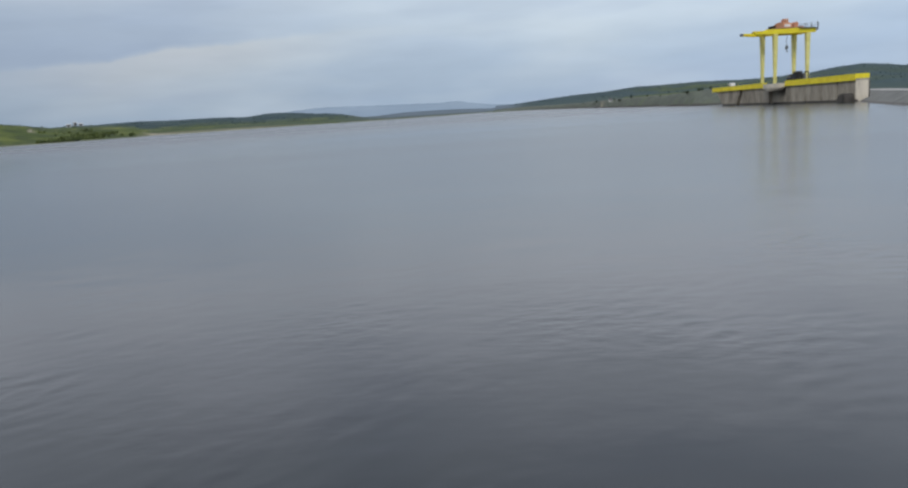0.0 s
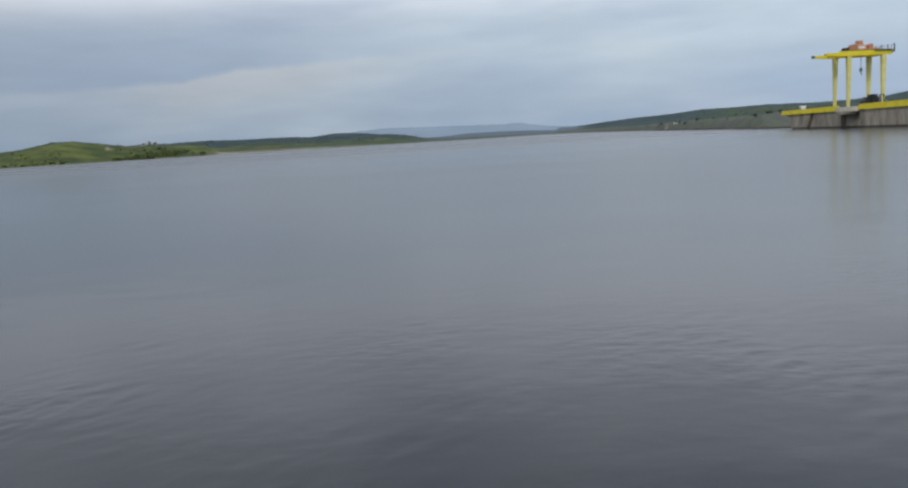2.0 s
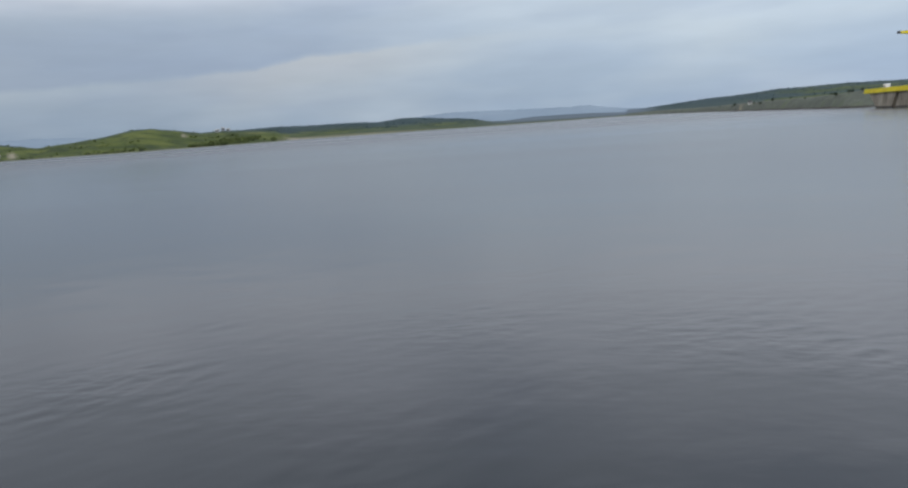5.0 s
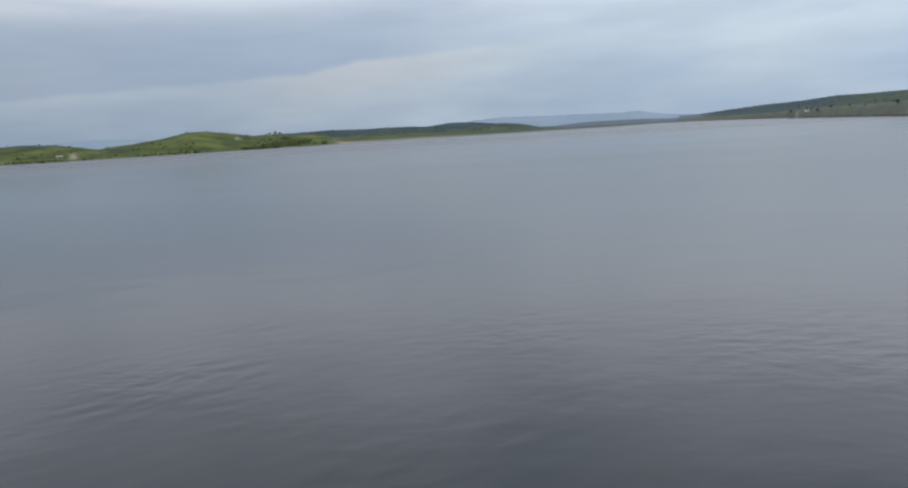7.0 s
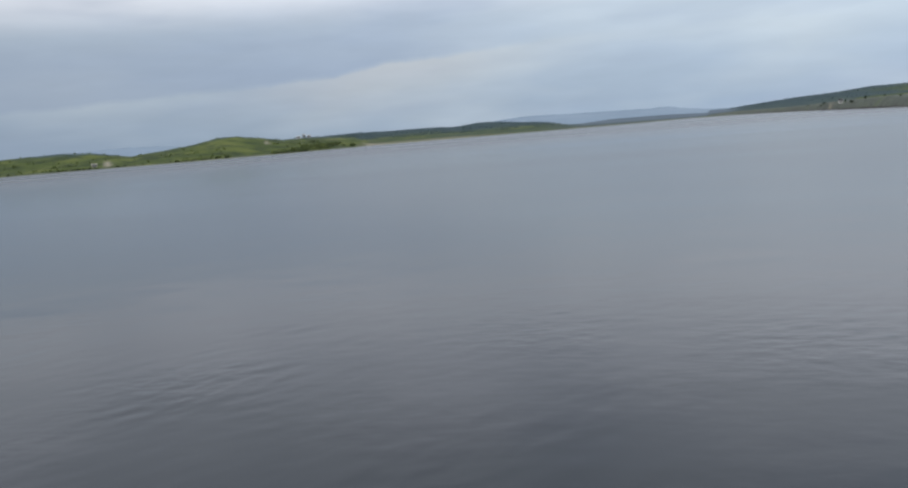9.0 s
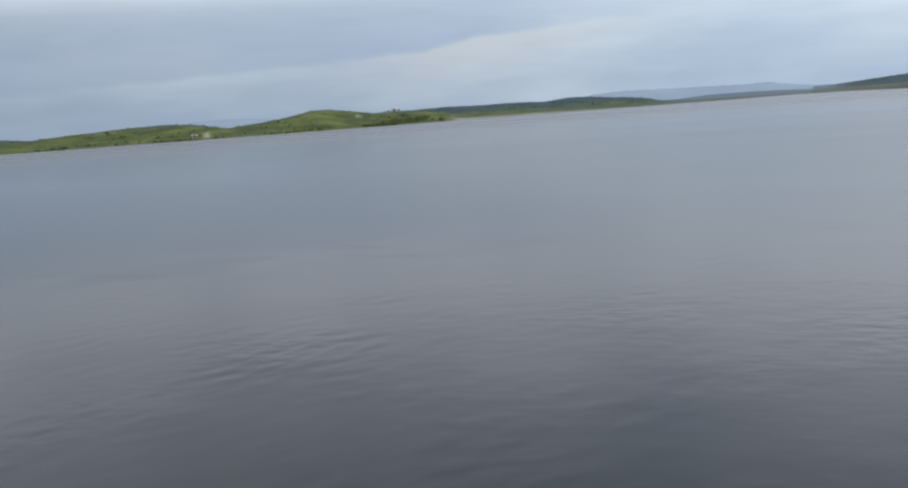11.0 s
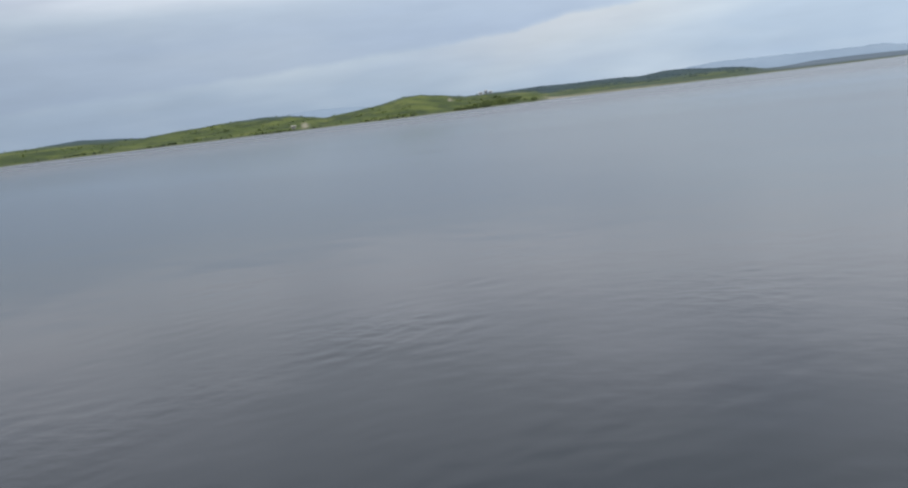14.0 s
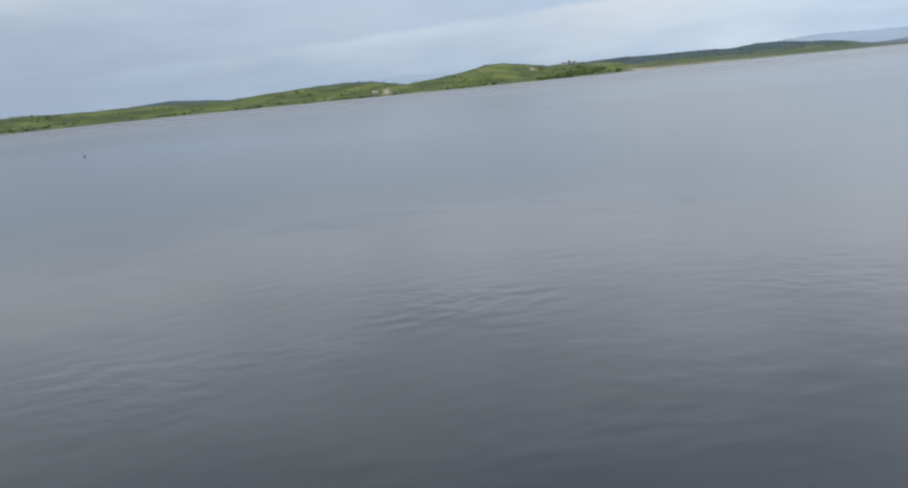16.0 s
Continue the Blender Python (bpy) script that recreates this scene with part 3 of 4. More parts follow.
build_far_mountains([(-9, -0.3), (-6, 0.12), (-3, 0.27), (-1.5, 0.46), (-0.4, 0.67), (1, 0.62), (3, 0.67), (6.4, 0.74), (9, 0.82), (11, 0.72), (13, 0.52), (17, -0.3)], "far mountain range, pale blue from haze put into its colour")
build_far_mountains([(31, -0.3), (34.0, 0.68), (35.3, 0.79), (36.9, 0.85), (38.2, 0.83), (39.4, 0.78), (41, 0.66), (44, 0.3), (47, -0.3)], "ridge showing through a dip in the hills, haze painted in as pale blue")


# ---- the dam on which the camera stands ----
def build_dam():
    """A straight-sided earth dam with a stone-faced slope, bending gently to the intake."""
    spine = []
    for k in range(len(DAM_LINE) - 1):
        q = [Vector(DAM_LINE[min(max(k + j, 0), len(DAM_LINE) - 1)]) for j in (-1, 0, 1, 2)]
        for t in (0.0, 0.25, 0.5, 0.75):
            spine.append(0.5 * (2 * q[1] + (q[2] - q[0]) * t + (2 * q[0] - 5 * q[1] + 4 * q[2] - q[3]) * t * t + (3 * q[1] - q[0] - 3 * q[2] + q[3]) * t ** 3))
    profile = [(-16, -4.0), (-3.6, 2.05), (-3.3, 2.25), (3.3, 2.25), (12, -1.5)]
    rows_face, rows_top = [], []
    bm, top = bmesh.new(), bmesh.new()
    for k, (x, y) in enumerate(spine):
        a, b = Vector(spine[max(k - 1, 0)]), Vector(spine[min(k + 1, len(spine) - 1)])
        n = Vector(((b - a).y, -(b - a).x)).normalized()
        rows_face.append([bm.verts.new((x + n.x * o, y + n.y * o, z)) for o, z in profile])
        rows_top.append([top.verts.new((x + n.x * o, y + n.y * o, z)) for o, z in ((-3.3, 2.15), (-3.3, 2.29), (3.2, 2.29), (3.2, 2.15))])
    for p, q in zip(rows_face, rows_face[1:]):
        for i in range(len(profile) - 1):
            bm.faces.new((p[i], q[i], q[i + 1], p[i + 1]))
    for p, q in zip(rows_top, rows_top[1:]):
        for i in range(3):
            top.faces.new((p[i], q[i], q[i + 1], p[i + 1]))
    wet = bmesh.new()
    strip = []
    for k, p in enumerate(spine):
        a, b = spine[max(k - 1, 0)], spine[min(k + 1, len(spine) - 1)]
        n = Vector(((b - a).y, -(b - a).x)).normalized()
        strip.append([wet.verts.new((p.x + n.x * o, p.y + n.y * o, z)) for o, z in ((-8.40, -0.28), (-7.10, 0.36), (-7.08, 0.30))])
    for p, q in zip(strip, strip[1:]):
        for i in range(2):
            wet.faces.new((p[i], q[i], q[i + 1], p[i + 1]))
    dam = link("dam", bm, M_DAM)
    part("wet_band", wet, M_DARK_CONCRETE, dam, "dark wet stones along the waterline")
    tagged(dam, "long grey stone-faced dam running out to the intake", "dam", kind="structure")
    part("crest_paving", top, M_CREST, dam, "pale concrete crest")


build_dam()


# ---- intake platform and gantry crane ----
DECK = pose(87.27, 266.05, 0, 0, 0, -82.245)   # local x runs along the front to the dam, y to the back


def deck_z(u):
    return 4.75 + 0.0070 * u


def build_platform():
    plat = empty("intake_platform", DECK, "concrete intake platform with a yellow parapet standing in the water", "platform")

    def wall(name, u0, u1, v0, v1, mat, label="", batter=(0.0, 0.0), z0=-3.0, top=None):
        """A block whose two ends lean inwards, towards its foot, by the batter."""
        bm = bmesh.new()
        z1 = (deck_z((u0 + u1) / 2) - 0.25) if top is None else top
        b0, b1 = batter
        prism(bm, [(u0 + b0, z0), (u1 - b1, z0), (u1, z1), (u0, z1)], v0, v1)
        ob = part(name, bm, mat, plat, label)
        if mat != M_DARK_CONCRETE:
            k = 1 - (0.5 - z0) / (z1 - z0)
            bm = bmesh.new()
            prism(bm, [(u0 + b0 - 0.01, z0), (u1 - b1 + 0.01, z0), (u1 - k * b1 + 0.01, 0.5), (u0 + k * b0 - 0.01, 0.5)], v0 - 0.03, v0 + 0.5)
            part("wet_foot", bm, M_DARK_CONCRETE, ob, "dark wet band at the waterline")
        return ob

    # deck slab with its wide crane part and the narrow way to the dam
    for u0, u1, depth in ((-0.6, 52.0, 15.5), (52.0, 74.3, 3.4)):
        bm = bmesh.new()
        prism(bm, [(u0, deck_z(u0) - 0.25), (u1, deck_z(u1) - 0.25), (u1, deck_z(u1) + 0.2), (u0, deck_z(u0) + 0.2)], -0.3, depth)
        part("deck_slab", bm, M_CONCRETE, plat)
    wall("pier", 1.6, 17.6, 0.0, 3.0, M_CONCRETE, batter=(8.0, 4.3))
    wall("pier", 19.4, 34.6, 0.0, 3.0, M_CONCRETE, batter=(-3.9, 0.6))
    wall("recess_wall", 34.7, 43.2, 1.1, 13.0, M_CONCRETE, "shaded concrete recess below the balcony")
    # darker concrete set back behind the gap between the piers
    wall("gap_wall", 11.0, 36.0, 3.4, 12.0, M_DARK_CONCRETE)
    edges = [43.3, 53.0, 60.0, 66.8, 73.8]
    for a, b in zip(edges, edges[1:]):
        wall("wall_panel", a + 0.14, b - 0.14, 0.0, 4.0, M_CONCRETE)
    wall("joint_backing", 43.3, 73.8, 0.35, 3.9, M_DARK_CONCRETE)
    # sunlit end face: its brightness put into a paler concrete
    wall("end_wall", 73.9, 74.3, -0.06, 3.2, M_PALE, "concrete end wall, coloured paler for the sun on it")
    bm = bmesh.new()
    prism(bm, [(69.8, -2.0), (73.7, -2.0), (73.55, 1.3), (73.2, 1.95), (72.3, 2.15), (71.1, 1.75), (70.3, 1.5), (69.9, 0.7)], -2.4, 0.3)
    bmesh.ops.bevel(bm, geom=bm.edges[:], offset=0.22, segments=2, affect="EDGES")
    part("rock_toe", bm, M_DARK_CONCRETE, plat, "dark wet rock block at the foot of the wall")
    # parapet: yellow-painted, in lengths, open at the balcony
    def parapet(u0, u1, v):
        bm = bmesh.new()
        t = 0.3
        prism(bm, [(u0, deck_z(u0) + 0.2), (u1, deck_z(u1) + 0.2), (u1, PAR(u1)), (u0, PAR(u0))], v - t, v)
        part("parapet", bm, M_YELLOW, plat, "yellow-painted solid parapet")

    def PAR(u):
        return 5.85 + 0.0105 * u

    cuts = [-0.6, 8.0, 16.5, 25.0, 33.2]
    for a, b in itertools.chain(zip(cuts, cuts[1:]), zip([43.4, 51.0, 58.7, 66.4], [51.0, 58.7, 66.4, 74.3])):
        parapet(a + 0.01, b - 0.01, 0.0)
    bm = bmesh.new()
    prism(bm, [(74.0, deck_z(74) + 0.2), (74.3, deck_z(74) + 0.2), (74.3, PAR(74)), (74.0, PAR(74))], 0.0, 3.4)
    part("parapet", bm, M_YELLOW, plat)
    # rounded balcony
    bm = bmesh.new()
    c, rad = 38.3, 5.0
    ring = [(c - rad * math.cos(a), -0.3 - 2.3 * math.sin(a)) for a in np.linspace(0, math.pi, 17)]
    lo = [bm.verts.new((c + (u - c) * 0.66, -0.3 + (v + 0.3) * 0.85, 3.7)) for u, v in ring]
    mid = [bm.verts.new((u, v, 4.55)) for u, v in ring]
    hi = [bm.verts.new((u, v, 5.75)) for u, v in ring]
    for p, q in ((lo, mid), (mid, hi)):
        for i in range(16):
            bm.faces.new((p[i], p[i + 1], q[i + 1], q[i]))
    bm.faces.new(hi)
    bm.faces.new(lo[::-1])
    for p, q in ((lo, mid), (mid, hi)):
        bm.faces.new((p[16], p[0], q[0], q[16]))
    part("balcony", bm, M_PALE, plat, "rounded pale concrete balcony")
    # edge beam below the parapet
    bm = bmesh.new()
    prism(bm, [(-0.6, deck_z(0) - 0.25), (33.2, deck_z(33) - 0.25), (33.2, deck_z(33) + 0.25), (-0.6, deck_z(0) + 0.25)], -0.42, -0.28)
    part("edge_beam", bm, M_YELLOW, plat)
    bm = bmesh.new()
    prism(bm, [(43.4, deck_z(43) - 0.25), (74.3, deck_z(74) - 0.25), (74.3, deck_z(74) + 0.25), (43.4, deck_z(43) + 0.25)], -0.42, -0.28)
    part("edge_beam", bm, M_YELLOW, plat)
    return plat


build_platform()


def build_crane():
    crane = empty("gantry_crane", DECK @ pose(30.75, 7.0, 5.15), "yellow gantry crane on four tapered legs over the intake deck", "crane")
    zt = 14.6   # underside of the girders above the deck
    for u, v in itertools.product((-3.5, 3.5), (-5.0, 5.0)):
        bm = bmesh.new()
        lo = [(u + a * 0.34, v + b * 0.36, 0.55) for a, b in ((-1, -1), (1, -1), (1, 1), (-1, 1))]
        hi = [(u + a * 0.54, v + b * 0.66, zt) for a, b in ((-1, -1), (1, -1), (1, 1), (-1, 1))]
        A, B = [bm.verts.new(p) for p in lo], [bm.verts.new(p) for p in hi]
        bm.faces.new(A[::-1])
        bm.faces.new(B)
        for i in range(4):
            bm.faces.new((A[i], A[(i + 1) % 4], B[(i + 1) % 4], B[i]))
        bmesh.ops.bevel(bm, geom=bm.edges[:], offset=0.06, segments=1, affect="EDGES")
        leg = part("leg", bm, M_LEG, crane, "tapered pale yellow leg")
        bm = bmesh.new()
        box(bm, (u - 0.9, v - 0.35, 0.22), (u + 0.9, v + 0.35, 0.6), 0.06)
        part("bogie", bm, M_STEEL, leg)
        for du in (-0.55, 0.55):
            bm = bmesh.new()
            tube(bm, (u + du, v - 0.18, 0.3), (u + du, v + 0.18, 0.3), 0.3, n=14)
            part("wheel", bm, M_STEEL, leg)
    # two main girders across the deck, reaching out over the water
    for u in (-3.5, 3.5):
        bm = bmesh.new()
        outline = [(-11.4, zt + 0.35), (-7.6, zt), (7.3, zt), (7.3, zt + 1.35), (-7.8, zt + 1.35), (-8.2, zt + 1.05), (-11.4, zt + 1.0)]
        a = [bm.verts.new((u - 0.55, v, z)) for v, z in outline]
        b = [bm.verts.new((u + 0.55, v, z)) for v, z in outline]
        bm.faces.new(a)
        bm.faces.new(b[::-1])
        for i in range(7):
            bm.faces.new((a[i], b[i], b[(i + 1) % 7], a[(i + 1) % 7]))
        g = part("girder", bm, M_YELLOW, crane)
        bm = bmesh.new()
        box(bm, (u - 0.58, -11.8, zt + 0.33), (u + 0.58, -11.3, zt + 1.06), 0.04)
        part("end_stop", bm, M_STEEL if u < 0 else M_YELLOW, g)
        bm = bmesh.new()
        box(bm, (u - 0.1, -7.8, zt + 1.35), (u + 0.1, 7.3, zt + 1.5))
        part("trolley_rail", bm, M_STEEL, g)
    for v in (-7.2, -5.0, 5.0, 6.9):
        bm = bmesh.new()
        box(bm, (-3.0, v - 0.4, zt + 0.1), (3.0, v + 0.4, zt + 1.25), 0.05)
        part("cross_beam", bm, M_YELLOW, crane)
    # trolley with its winch under orange covers
    bm = bmesh.new()
    box(bm, (-4.0, -3.4, zt + 1.5), (4.0, 3.6, zt + 1.85), 0.05)
    tr = part("trolley", bm, M_ORANGE, crane, "orange hoist trolley")
    bm = bmesh.new()
    prism(bm, [(-3.2, zt + 1.86), (3.2, zt + 1.86), (2.6, zt + 2.9), (1.2, zt + 3.4), (-1.2, zt + 3.4), (-2.6, zt + 2.9)], -2.0, 0.4)
    part("winch_cover", bm, M_ORANGE, tr, "domed orange winch cover")
    bm = bmesh.new()
    tube(bm, (-2.6, 2.0, zt + 2.5), (2.6, 2.0, zt + 2.5), 0.75, n=18)
    part("drum", bm, M_ORANGE, tr)
    bm = bmesh.new()
    box(bm, (-3.4, -3.3, zt + 1.86), (-1.2, -2.1, zt + 2.7), 0.08)
    part("motor", bm, M_BLACK, tr, "dark drive motor")
    bm = bmesh.new()
    box(bm, (0.2, -1.3, zt + 3.3), (1.8, 0.1, zt + 4.3), 0.12)
    part("control_box", bm, M_ORANGE, tr)
    bm = bmesh.new()
    box(bm, (3.3, -2.2, zt + 1.86), (3.9, -0.6, zt + 2.5), 0.05)
    part("white_panel", bm, M_WHITE, tr, "white panel")
    for du in (-0.25, 0.25):
        bm = bmesh.new()
        tube(bm, (du, 0.6, zt + 1.6), (du * 0.6, 0.6, zt - 3.2), 0.035, n=6)
        part("hoist_rope", bm, M_STEEL, tr)
    bm = bmesh.new()
    box(bm, (-0.4, 0.35, zt - 4.3), (0.4, 0.85, zt - 3.2), 0.12)
    hook = part("hook_block", bm, M_STEEL, tr, "grey hook block")
    bm = bmesh.new()
    pts = [Vector((0, 0.6, zt - 4.3)), Vector((0, 0.6, zt - 4.6))] + [Vector((0.3 - 0.3 * math.cos(a), 0.6, zt - 4.75 - 0.3 * math.sin(a))) for a in np.linspace(0, 3.6, 8)]
    for p, q in zip(pts, pts[1:]):
        tube(bm, p, q, 0.09, n=8)
    part("hook", bm, M_STEEL, hook)
    # walkway railing at the landward end
    for u in (-4.3, 4.3):
        bm = bmesh.new()
        box(bm, (u - 0.45, 2.0, zt + 1.2), (u + 0.45, 7.7, zt + 1.3))
        wk = part("walkway", bm, M_STEEL, crane, "grey steel walkway")
        for v in np.linspace(2.1, 7.6, 6):
            bm = bmesh.new()
            tube(bm, (u + 0.4, v, zt + 1.3), (u + 0.4, v, zt + 2.45), 0.045, n=8)
            part("rail_post", bm, M_STEEL, wk)
        for z in (1.9, 2.45):
            bm = bmesh.new()
            tube(bm, (u + 0.4, 2.1, zt + z), (u + 0.4, 7.6, zt + z), 0.035, n=8)
            part("handrail", bm, M_STEEL, wk)
    bm = bmesh.new()
    box(bm, (-4.6, 7.35, zt + 0.55), (4.6, 7.7, zt + 0.95), 0.05)
    part("end_beam", bm, M_STEEL, crane, "grey end beam of the walkway")
    for u in (-4.5, -1.5, 1.5, 4.5):
        bm = bmesh.new()
        box(bm, (u - 0.12, 7.4, zt + 0.95), (u + 0.12, 7.6, zt + 2.9), 0.03)
        part("end_post", bm, M_STEEL, crane)
    return crane


build_crane()


def ground_point(az, el):
    """Where the line of sight from the crest at that bearing and angle meets the land."""
    for d in np.arange(230, 2600, 2.0):
        p = bearing(az, float(d))
        h = float(land(np.array([p.x]), np.array([p.y]))[0][0])
        if h > 0.2 and math.degrees(math.atan2(h - EYE, d)) >= el:
            return Vector((p.x, p.y, h))
    p = bearing(az, 900)
    return Vector((p.x, p.y, float(land(np.array([p.x]), np.array([p.y]))[0][0])))


def build_truck():
    """A dark service truck with a box body and a winch frame, parked across the deck."""
    t = empty("service_truck", DECK @ pose(40.5, 2.3, deck_z(40) + 0.2, 0, 0, 90) @ Matrix.Scale(0.95, 4), "dark service truck parked on the intake deck", "truck")
    bm = bmesh.new()
    box(bm, (0.2, -1.15, 0.55), (6.6, 1.15, 0.85), 0.05)
    part("chassis", bm, M_BLACK, t)
    bm = bmesh.new()
    prism(bm, [(0.0, 0.75), (2.0, 0.75), (2.0, 3.0), (0.8, 3.0), (0.1, 1.9)], -1.1, 1.1)
    bmesh.ops.bevel(bm, geom=bm.edges[:], offset=0.07, segments=2, affect="EDGES")
    cab = part("cab", bm, M_BLACK, t)
    bm = bmesh.new()
    prism(bm, [(0.20, 1.95), (0.82, 2.90), (0.77, 2.93), (0.10, 1.97)], -0.95, 0.95)
    part("windscreen", bm, M_GLASS, cab)
    for v in (-1.11, 1.08):
        bm = bmesh.new()
        prism(bm, [(0.70, 1.9), (1.75, 1.9), (1.75, 2.75), (1.0, 2.75)], v, v + 0.03)
        part("side_window", bm, M_GLASS, cab)
    bm = bmesh.new()
    box(bm, (2.2, -1.2, 0.9), (4.1, 1.2, 3.75), 0.3)
    part("box_body", bm, M_BLACK, t)
    bm = bmesh.new()
    box(bm, (4.5, -1.0, 0.9), (5.3, 1.0, 3.0), 0.15)
    part("winch", bm, M_STEEL, t)
    for v in (-0.9, 0.9):
        bm = bmesh.new()
        tube(bm, (6.0, v, 0.85), (5.9, v, 3.5), 0.16)
        part("frame_post", bm, M_BLACK, t)
    bm = bmesh.new()
    tube(bm, (5.9, -1.0, 3.45), (5.9, 1.0, 3.45), 0.16)
    part("frame_bar", bm, M_BLACK, t)
    for u, v in itertools.product((1.1, 3.6, 5.2), (-1.0, 1.0)):
        bm = bmesh.new()
        tube(bm, (u, v - 0.15, 0.5), (u, v + 0.15, 0.5), 0.5, n=20)
        w = part("wheel", bm, M_RUBBER, t)
        bm = bmesh.new()
        tube(bm, (u, v - 0.17, 0.5), (u, v + 0.17, 0.5), 0.26, n=16)
        part("rim", bm, M_STEEL, w)


build_truck()


def build_cabin():
    c = empty("white_cabin", DECK @ pose(8.0, 2.2, deck_z(8) + 0.2), "small white cabin on the intake deck", "cabin")
    bm = bmesh.new()
    box(bm, (-0.75, -0.7, 0), (0.75, 0.7, 1.75), 0.05)
    part("body", bm, M_WHITE, c)
    bm = bmesh.new()
    prism(bm, [(-0.85, 1.75), (0.85, 1.75), (0.5, 2.05), (-0.5, 2.05)], -0.8, 0.8)
    part("roof", bm, M_WHITE, c)
    bm = bmesh.new()
    box(bm, (-0.35, -0.74, 0.05), (0.35, -0.69, 1.6), 0.01)
    part("door", bm, M_STEEL, c)


build_cabin()


# ---- houses on the hills ----
def house(place, turn, w, d, h, wall, roof, label):
    ob = empty("house", pose(*place, 0, 0, turn) @ pose(0, 0, -0.4), label, "house", "houses on the hills")
    bm = bmesh.new()
    box(bm, (-w / 2, -d / 2, 0), (w / 2, d / 2, h + 0.4), 0.03)
    part("wall", bm, wall, ob)
    bm = bmesh.new()
    k = [bm.verts.new(p) for p in ((-w / 2 - 0.4, -d / 2 - 0.4, h + 0.35), (w / 2 + 0.4, -d / 2 - 0.4, h + 0.35), (w / 2 + 0.4, d / 2 + 0.4, h + 0.35), (-w / 2 - 0.4, d / 2 + 0.4, h + 0.35), (-w / 2 - 0.4, 0, h + 0.4 + d * 0.28), (w / 2 + 0.4, 0, h + 0.4 + d * 0.28))]
    for f in ((0, 1, 5, 4), (2, 3, 4, 5), (0, 4, 3), (1, 2, 5), (0, 3, 2, 1)):
        bm.faces.new([k[i] for i in f])
    part("roof", bm, roof, ob)
    bm = bmesh.new()
    box(bm, (-0.5, -d / 2 - 0.04, 0.4), (0.5, -d / 2 + 0.02, 2.4))
    part("door", bm, M_STEEL, ob)
    for x in (-w * 0.3, w * 0.3):
        bm = bmesh.new()
        box(bm, (x - 0.5, -d / 2 - 0.03, 1.3), (x + 0.5, -d / 2 + 0.02, 2.3))
        part("window", bm, M_GLASS, ob)
    return ob


for az, el, turn, w, d, h, wall, roof, label in (
        (-11.22, -0.04, -5, 1.7, 1.5, 1.1, M_WHITE, M_CREST, "small white hut among bushes on the bank"),
        (39.25, -0.24, 40, 3.0, 2.4, 1.5, M_CREST, M_WALL, "pale flat hut beside a bare earth cut"),
        (25.02, 0.56, 20, 3.4, 2.8, 1.8, M_GREY_WALL, M_GREY_WALL, "pale rendered house on the hilltop among trees"),
        (25.36, 0.58, 35, 2.4, 2.4, 2.8, M_GREY_WALL, M_GREY_WALL, "tall pale house on the hilltop among trees"),
        (25.74, 0.54, 10, 3.5, 2.8, 1.7, M_GREY_WALL, M_GREY_WALL, "pale rendered house on the hilltop among trees")):
    house(ground_point(az, el), turn, w, d, h, wall, roof, label)


# ---- vegetation ----
def leaf_cloud(centres, sizes, quads, rng, tall=1.0, leaf=0.42):
    """Vertices and faces of bushes: each a ragged crown of small leaf clumps lying at all angles."""
    n = len(centres)
    d = rng.normal(size=(n, quads, 3))
    d /= np.linalg.norm(d, axis=2, keepdims=True)
    d *= (0.35 + 0.65 * rng.random((n, quads, 1)) ** 0.6)
    lump = 0.75 + 0.5 * rng.random((n, 1, 3))
    p = d * lump * sizes[:, None, None]
    p[..., 2] = p[..., 2] * 0.75 * tall + sizes[:, None] * 0.62 * tall
    p += centres[:, None]
    a = rng.normal(size=(n, quads, 3))
    a /= np.linalg.norm(a, axis=2, keepdims=True)
    b = np.cross(a, rng.normal(size=(n, quads, 3)))
    b /= np.linalg.norm(b, axis=2, keepdims=True)
    s = sizes[:, None, None] * leaf * (0.6 + 0.8 * rng.random((n, quads, 1)))
    v = np.stack([p + a * s, p + b * s * 0.8, p - a * s * 0.9, p - b * s], 2).reshape(-1, 3)
    f = np.arange(len(v)).reshape(-1, 4)
    return v, f


def stuff(name, v, f, mat, label):
    me = bpy.data.meshes.new(name)
    me.from_pydata(v.tolist(), [], f.tolist())
    me.materials.append(mat)
    return tagged(new(name, me), label, "shrubs", kind="stuff")


def scatter(count, az0, az1, r0, r1, rng, keep):
    """Places on the land; keep(az, r, inland, height, patchiness) gives the chance that one is kept."""
    az = rng.uniform(az0, az1, count)
    r = np.sqrt(rng.uniform(r0 * r0, r1 * r1, count))
    x, y = -np.sin(np.radians(az)) * r, np.cos(np.radians(az)) * r
    h = land(x, y)[0]
    inland = r - np.interp(az, SHORE[:, 0], SHORE[:, 1])
    ok = (h > 0.25) & (rng.random(count) < keep(az, r, inland, h, fbm(x, y, 75, 4)))
    return np.stack([x, y, h], 1)[ok]


rng = np.random.default_rng(4)
